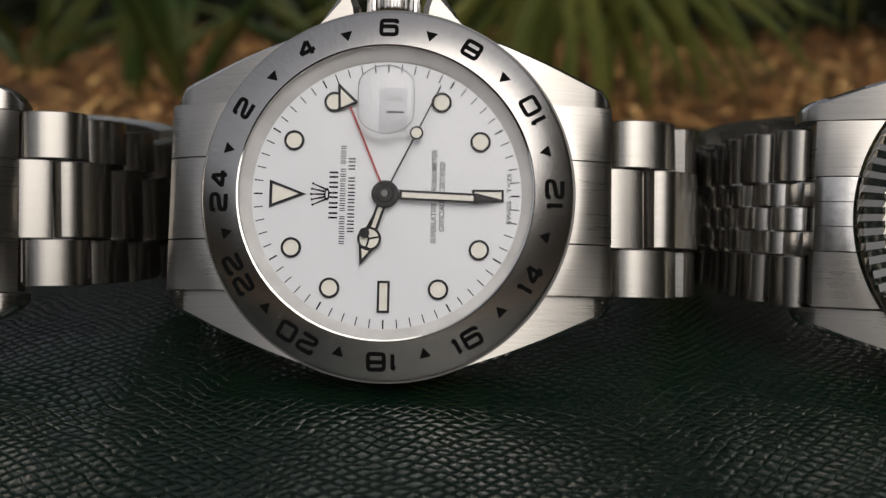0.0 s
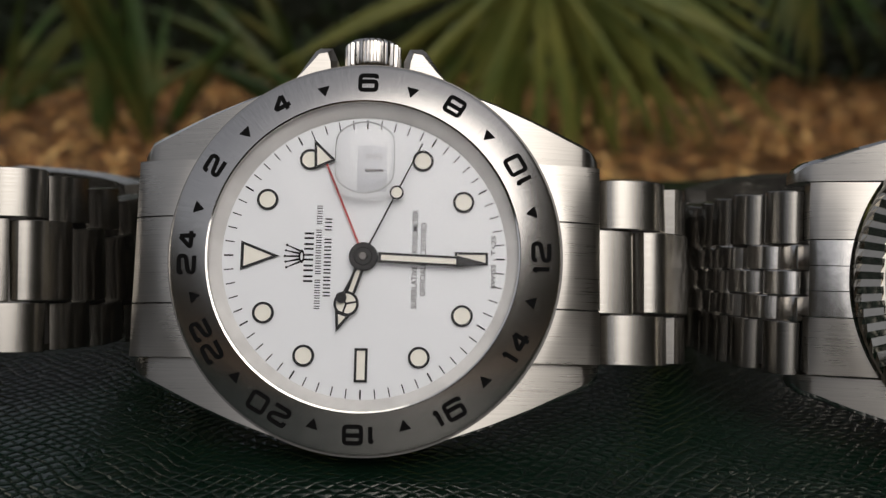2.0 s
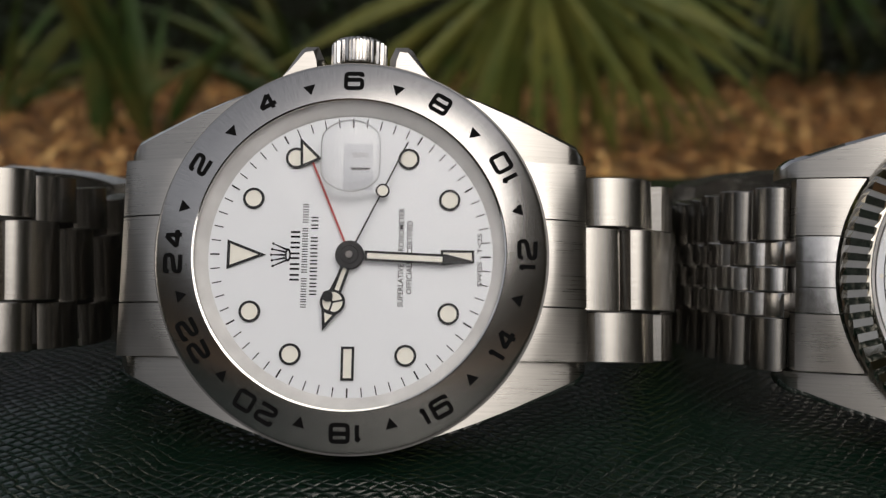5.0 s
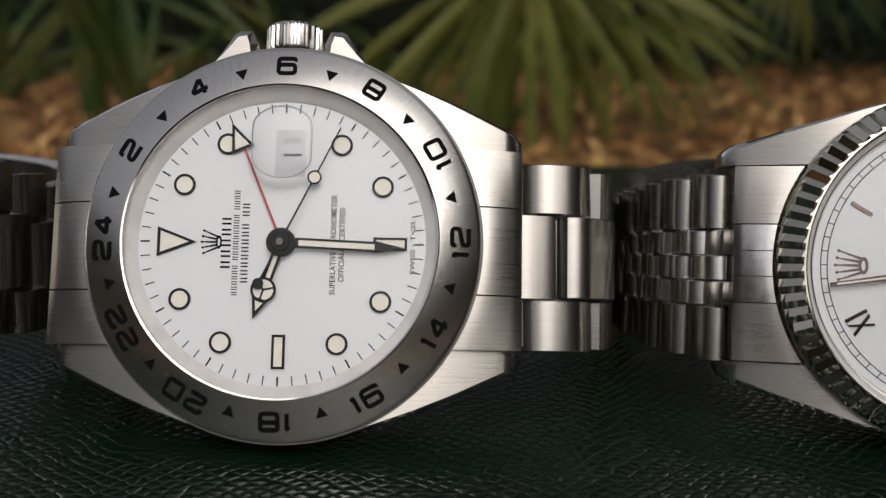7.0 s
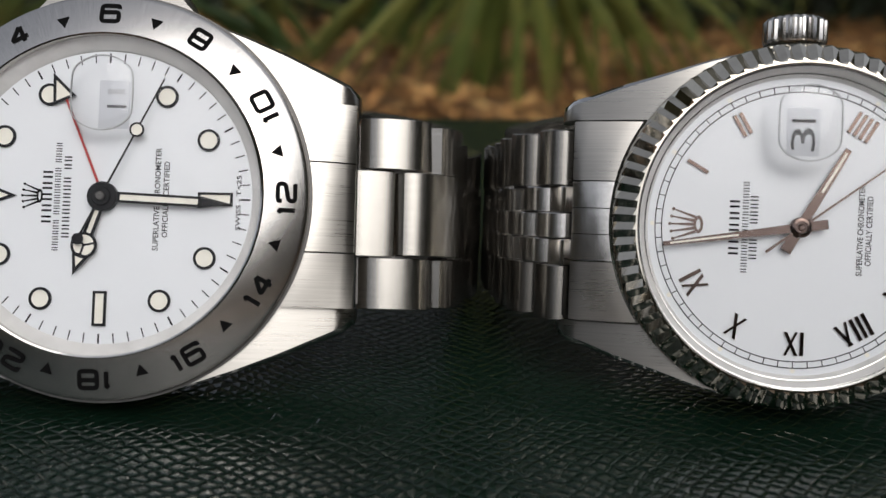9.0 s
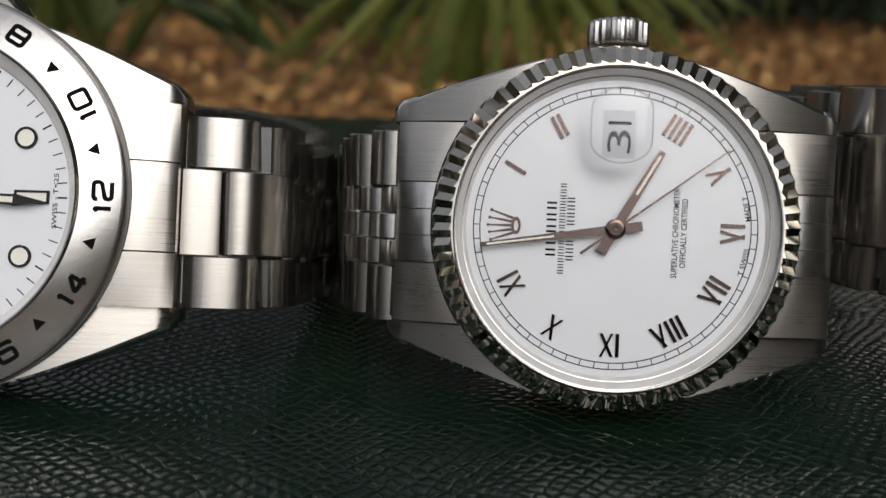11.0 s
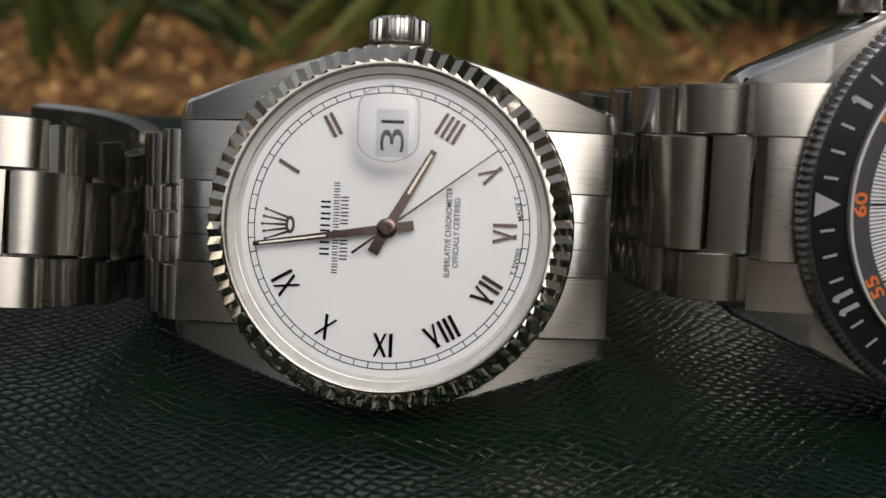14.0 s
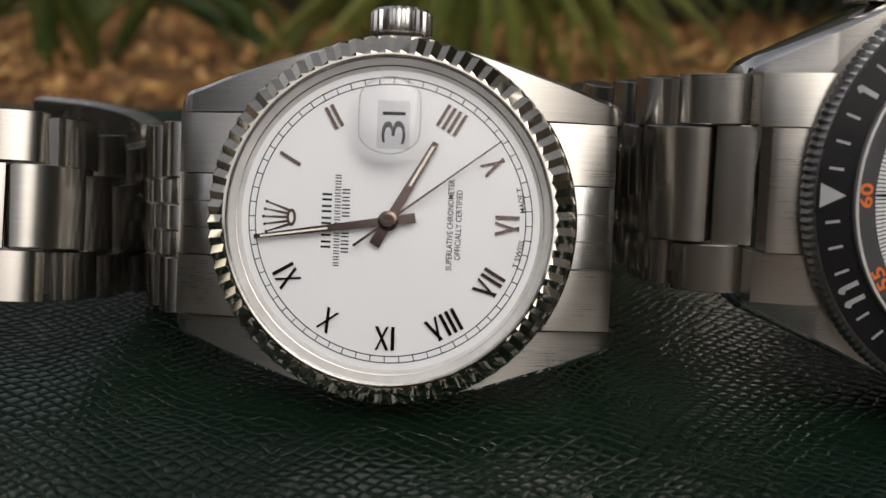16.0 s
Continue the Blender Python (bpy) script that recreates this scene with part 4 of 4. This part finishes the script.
def roman_dial_watch():
    wm = watch_pose((61.33, 94.88, 19.23), 16.3, -7.1, 0.5)
    w = thing("wristwatch", wm, "polished steel wristwatch with fluted bezel and white Roman-numeral dial", "watch", GROUP)
    part("case", case_mesh(CASE_36, 3.5, 16.8, -1.3, -8.2), [BRUSHED, POLISHED], w, smooth=40)
    part("crown", crown_mesh(3.1, 18.3, 20.9, -4.0, 22), CROWN_STEEL, w, "fluted polished steel winding crown", smooth=25)
    # fluted bezel
    bm = bmesh.new()
    k = 72
    rings = []
    for r, z, amp in ((15.55, 1.55, 0.0), (15.62, 1.86, 0.0), (15.78, 1.86, 0.0), (15.95, 1.68, 0.38), (17.5, 0.42, 0.42), (17.75, -0.2, 0.14), (17.8, -0.9, 0.0), (17.8, -1.6, 0.0), (15.5, -1.6, 0.0)):
        ring = []
        for i in range(k * 2):
            q = amp * (0.5 if i % 2 else -0.5)
            a = 2 * math.pi * i / (2 * k)
            ring.append(bm.verts.new(((r + q * 0.6) * MM * math.cos(a), (r + q * 0.6) * MM * math.sin(a), (z + q * 0.8) * MM)))
        rings.append(ring)
    for p, q in zip(rings, rings[1:] + rings[:1]):
        for i in range(k * 2):
            j = (i + 1) % (k * 2)
            bm.faces.new((p[i], p[j], q[j], q[i]))
    part("bezel", bm, WHITE_GOLD, w, "fluted mirror-polished white gold bezel")
    part("rehaut", lathe([(15.5, 1.2), (14.5, 0.25), (14.35, -0.1), (15.5, -0.1)], 120, closed=True), REHAUT, w, smooth=30)
    for r, z in ((15.42, 1.32), (14.75, 0.58)):
        part("rehaut_line", lathe([(r + 0.05, z - 0.06), (r + 0.05, z + 0.07), (r - 0.05, z + 0.05), (r - 0.05, z - 0.1)], 120, closed=True), SATIN, w, smooth=30)
    dial = dial_disc(w, 14.6, 0.0, WHITE_DIAL)
    bm = bmesh.new()
    for r in (13.05, 13.68):
        frame_slab(circle(0, 0, r + 0.05, 120), circle(0, 0, r - 0.05, 120), 0, 0.02, bm)
    minute_ticks(bm, 13.08, 13.65, 0.09, 0, 0.024)
    part("minute_track", bm, INK, dial)
    for h in range(12):
        if h != 3:
            x, y = turned([(0, 0)], h * 30, 13.95)[0]
            part("lume", slab(circle(x, y, 0.22, 12), 0, 0.1), LUME, dial)
    for h, t in ((1, "I"), (2, "II"), (4, "IIII"), (5, "V"), (6, "VI"), (7, "VII"), (8, "VIII"), (9, "IX"), (10, "X"), (11, "XI")):
        part("numeral", roman(t), DARK_REFLECTION_METAL, dial, m=at_clock(11.3, 0.0, h * 30, 4 <= h <= 8))
    crown_logo(dial, 10.7, 2.9, 3.1, DARK_REFLECTION_METAL, 0.0)
    for count, wd, ht, y in (((5,), 5.7, 0.95, 6.1), ((6, 9), 9.0, 0.58, 5.05), ((4, 4), 6.4, 0.75, 4.25)):
        part("name_bars", word_bars(count, wd, ht), INK, dial, m=Matrix.Translation((-0.1 * MM, y * MM, 0)))
    lettering(dial, "SUPERLATIVE CHRONOMETER", 8.7, 0.56, -0.15, -5.85, 0, INK)
    lettering(dial, "OFFICIALLY CERTIFIED", 6.7, 0.56, -0.15, -6.65, 0, INK)
    for t, wd, cl in (("T SWISS", 2.7, 192.2), ("MADE T", 2.4, 169.0)):
        part("lettering", glyphs(t, wd, 0.5), INK, dial, m=at_clock(12.75, 0, cl, True))
    dat = part("date_window", slab(box(6.9, 11.5, -1.65, 1.5), 0, 0.02), DATE_PAPER, dial)
    part("date_figure", glyphs("3", 2.2, 2.3, weight=-0.004), GREY_PRINT, dat, m=Matrix.Translation((8.5 * MM, -0.1 * MM, 0.02 * MM)))
    part("date_figure", slab(box(10.12, 10.44, -1.2, 1.0), 0.02, 0.05), INK, dat)
    z = 0.55
    def baton(name, clock, r0, r1, w0, w1, z0, label):
        a = part(name, slab(turned([(-w0 / 2, r0), (w0 / 2, r0), (w1 / 2, r1), (-w1 / 2, r1)], clock), z0, z0 + 0.14, inset=0.06), DARK_REFLECTION_METAL, w, label)
        part("lume", slab(turned([(-w1 * 0.2, r1 * 0.45), (w1 * 0.2, r1 * 0.45), (w1 * 0.2, r1 * 0.95), (-w1 * 0.2, r1 * 0.95)], clock), z0 + 0.13, z0 + 0.16), LUME, a)
    baton("hour_hand", 119.3, -2.7, 8.7, 1.1, 0.62, z, "polished baton hour hand, dark reflections put into its colour")
    baton("minute_hand", 351.3, -2.6, 13.1, 0.95, 0.45, z + 0.22, "polished baton minute hand, dark reflections put into its colour")
    part("second_hand", slab(turned([(-0.13, -4.1), (0.13, -4.1), (0.06, 13.2), (-0.06, 13.2)], 143), z + 0.45, z + 0.53), DARK_REFLECTION_METAL, w, "thin metal second hand, dark reflections put into its colour")
    part("hand_hub", lathe([(0, z + 0.8), (0.22, z + 0.8), (0.3, z + 0.72), (0.36, z + 0.6), (0.5, z + 0.6), (0.58, z + 0.74), (0.8, z + 0.74), (0.95, z + 0.66), (1.0, z + 0.5), (1.0, z - 0.1), (0, z - 0.1)], 40), DARK_REFLECTION_METAL, w, smooth=30)
    cry = part("crystal", lathe([(15.5, 1.3), (15.5, 2.1), (15.25, 2.4), (14.9, 2.46), (0, 2.46)], 120), GLASS, w, "flat clear sapphire crystal", smooth=25)
    mag = part("magnifier", lens_mesh(6.25, 13.4, 5.8, 2.48, 0.65), LENS, cry, "domed magnifier over the date", smooth=60)
    part("edge", lens_edge(6.25, 13.4, 5.8, 2.48, 0.65), LENS_EDGE, mag).visible_shadow = False
    c = 2.66
    end_links(w, 17.9, 21.6, -1.4, -2.7, ((-10.0, -4.1, BRUSHED), (-3.97, -1.36, CROWN_STEEL), (-1.27, 1.27, CROWN_STEEL), (1.36, 3.97, CROWN_STEEL), (4.1, 10.0, BRUSHED)))
    bracelet(w, wm, strap_line(wm, 20.4, 21.8, 30.2, 22.0, z0=-4.8, lead=(7.0, 0.0), bend=49.0, sag=1.0), jubilee_rows(20), 4.6, 21.6, "five-row steel link bracelet with polished centre rows", 18.6, 0.62)
    return w


def black_bezel_watch():
    wm = watch_pose((119.15, 94.8, 23.3), 9.0, 4.0, 0.0)
    up = Matrix.Translation((0, 0, 4.2 * MM)) @ Matrix.Diagonal((1.07, 1.07, 1, 1))
    w = thing("wristwatch", wm, "steel wristwatch with black rotating bezel and black-and-white dial", "watch", GROUP)
    part("case", case_mesh(CASE_42, 5.8, 19.9, 2.4, -8.4, chamfer=0.9, collar=1.4), [BRUSHED, POLISHED], w, smooth=40)
    part("crown", crown_mesh(3.6, 21.6, 25.6, -2.4, 40), CROWN_STEEL, w, "knurled steel winding crown", smooth=25)
    part("pusher", crown_mesh(2.0, 17.6, 21.6, -1.6, 40), CROWN_STEEL, w, "knurled steel push button on the case edge", smooth=25, m=Matrix.Translation((0, 12.7 * MM, 0)))
    bm = bmesh.new()
    k = 165
    rings = []
    for r, z, amp in ((17.9, 0.88, 0.0), (18.65, 0.88, 0.0), (19.05, 0.5, 0.2), (19.25, -0.2, 0.24), (19.05, -0.9, 0.2), (18.5, -1.3, 0.0), (17.9, -1.3, 0.0)):
        ring = []
        for i in range(2 * k):
            q = amp * (0.5 if i % 2 else -0.5)
            a = 2 * math.pi * i / (2 * k)
            ring.append(bm.verts.new(((r + q) * MM * math.cos(a), (r + q) * MM * math.sin(a), z * MM)))
        rings.append(ring)
    for p, q in zip(rings, rings[1:] + rings[:1]):
        for i in range(2 * k):
            j = (i + 1) % (2 * k)
            bm.faces.new((p[i], p[j], q[j], q[i]))
    part("bezel", bm, COIN_EDGE, w, "coin-edged dark steel bezel", m=up)
    zc = lambda r: 0.8 + (19.2 - r) * 0.2
    ins = part("bezel_insert", lathe([(15.6, zc(15.6) - 0.6), (15.6, zc(15.6)), (18.5, zc(18.5)), (18.5, 0.2)], 140, closed=True), BLACK, w, "glossy black bezel insert with silver figures", smooth=25, m=up)
    tilt = math.degrees(math.atan(0.2))
    part("bezel_mark", slab([(-1.05, 1.0), (0, -1.15), (1.05, 1.0)], 0, 0.03), BEZEL_PRINT, ins, m=at_clock(17.25, zc(17.25) + 0.02, 0, False, tilt))
    for i in range(48):
        if i % 4:
            part("bezel_mark", slab(box(-0.11, 0.11, -0.6, 0.6), 0, 0.03), BEZEL_PRINT, ins, m=at_clock(17.2, zc(17.2) + 0.02, i * 7.5, False, tilt))
    for h in range(1, 12):
        t = str(h)
        part("bezel_mark", square_figures(t, 2.25, 2.6, 0.44, 0.5) if t in ("1", "11") else glyphs(t, 1.6 if len(t) < 2 else 2.2, 2.25, weight=0.012), BEZEL_PRINT, ins, m=at_clock(17.1, zc(17.1) + 0.02, h * 30, False, tilt))
    part("rehaut", lathe([(15.55, 1.4), (15.0, 0.5), (14.9, -0.3), (15.55, -0.3)], 120, closed=True), SATIN, w, smooth=30, m=up)
    part("crystal_ring", lathe([(15.5, 1.2), (15.5, 1.95), (15.25, 2.0), (15.1, 1.1)], 120, closed=True), REHAUT, w, "pale ring round the crystal", smooth=30, m=up)
    dial = dial_disc(w, 15.0, -0.2, BLACK)
    dial.matrix_basis = up @ Matrix.Translation((0, 0, 1.6 * MM))
    part("chapter_ring", frame_slab(circle(0, 0, 14.95, 120), circle(0, 0, 13.55, 120), -0.2, -0.12), GREY_PRINT, dial, "dark grey ring with orange minute figures")
    part("minute_ring", frame_slab(circle(0, 0, 13.5, 120), circle(0, 0, 10.9, 120), -0.2, -0.1), WHITE_DIAL, dial, "white minute ring with black divisions")
    bm = bmesh.new()
    for i in range(240):
        long = 11.0 if i % 4 == 0 else 11.8
        slab(turned(box(-0.05 if i % 20 else -0.12, 0.05 if i % 20 else 0.12, long, 13.5), i * 1.5), -0.1, -0.08, bm)
    part("minute_track", bm, INK, dial)
    for i in range(12):
        t = "60" if i == 0 else str(5 * i)
        part("numeral", glyphs(t, 2.1 if len(t) > 1 else 1.0, 1.15, weight=0.02), ORANGE, dial, m=at_clock(14.35, -0.12, i * 30, False))
    part("crystal", lathe([(15.55, 1.4), (15.55, 2.2), (15.2, 2.45), (0, 2.5)], 120), GLASS, w, "clear crystal with polished rim", smooth=25, m=up)
    end_links(w, 19.4, 23.1, 2.5, 0.1, ((-10.9, -6.0, BRUSHED), (6.0, 10.9, BRUSHED)))
    end_links(w, 19.4, 22.5, 2.6, 1.5, ((-5.85, 5.85, BRUSHED),))
    bracelet(w, wm, strap_line(wm, 22.8, 22.3, 32.3, 29.0, z0=-2.8, half=11.0, lead=(6.2, 0.0), bend=25.0), oyster_rows(21.8, 0.225), 7.2, 22.4, "three-row steel link bracelet closed in a loop", 18.6)
    return w


def outer_watch():
    wm = watch_pose((-71.5, 98.0, 20.6), 20.0, 2.0, 0.0)
    w = thing("wristwatch", wm, "steel wristwatch with brushed link bracelet at the row's end", "watch", GROUP)
    part("case", case_mesh(CASE_40, 3.6, 19.0, -1.5, -8.2), [BRUSHED, POLISHED], w, smooth=40)
    part("bezel", lathe([(15.75, -0.9), (15.8, 0.5), (19.6, -0.3), (20.0, -0.8), (20.0, -1.6), (15.75, -1.6)], 120, closed=True), BRUSHED_BEZEL, w, smooth=30)
    dial_disc(w, 15.7, -0.75, WHITE_DIAL)
    part("crown", crown_mesh(3.0, 20.0, 23.5, -4.6), CROWN_STEEL, w, smooth=25)
    part("crystal", lathe([(15.72, 0.1), (15.72, 0.75), (15.1, 1.06), (0, 1.06)], 96), GLASS, w, smooth=25)
    end_links(w, 20.1, 24.3, -1.9, -5.0, ((-10.1, -4.75, BRUSHED), (-4.65, 4.65, BRUSHED), (4.75, 10.1, BRUSHED)))
    bracelet(w, wm, strap_line(wm, 24.4, 24.4, 29.0, 36.0, lead=(0.0, 4.0)), oyster_rows(20), 6.9, 21.6, "three-row brushed steel link bracelet closed in a loop", 18.6, 0.36)
    return w


dual_time_watch()
roman_dial_watch()
black_bezel_watch()
outer_watch()
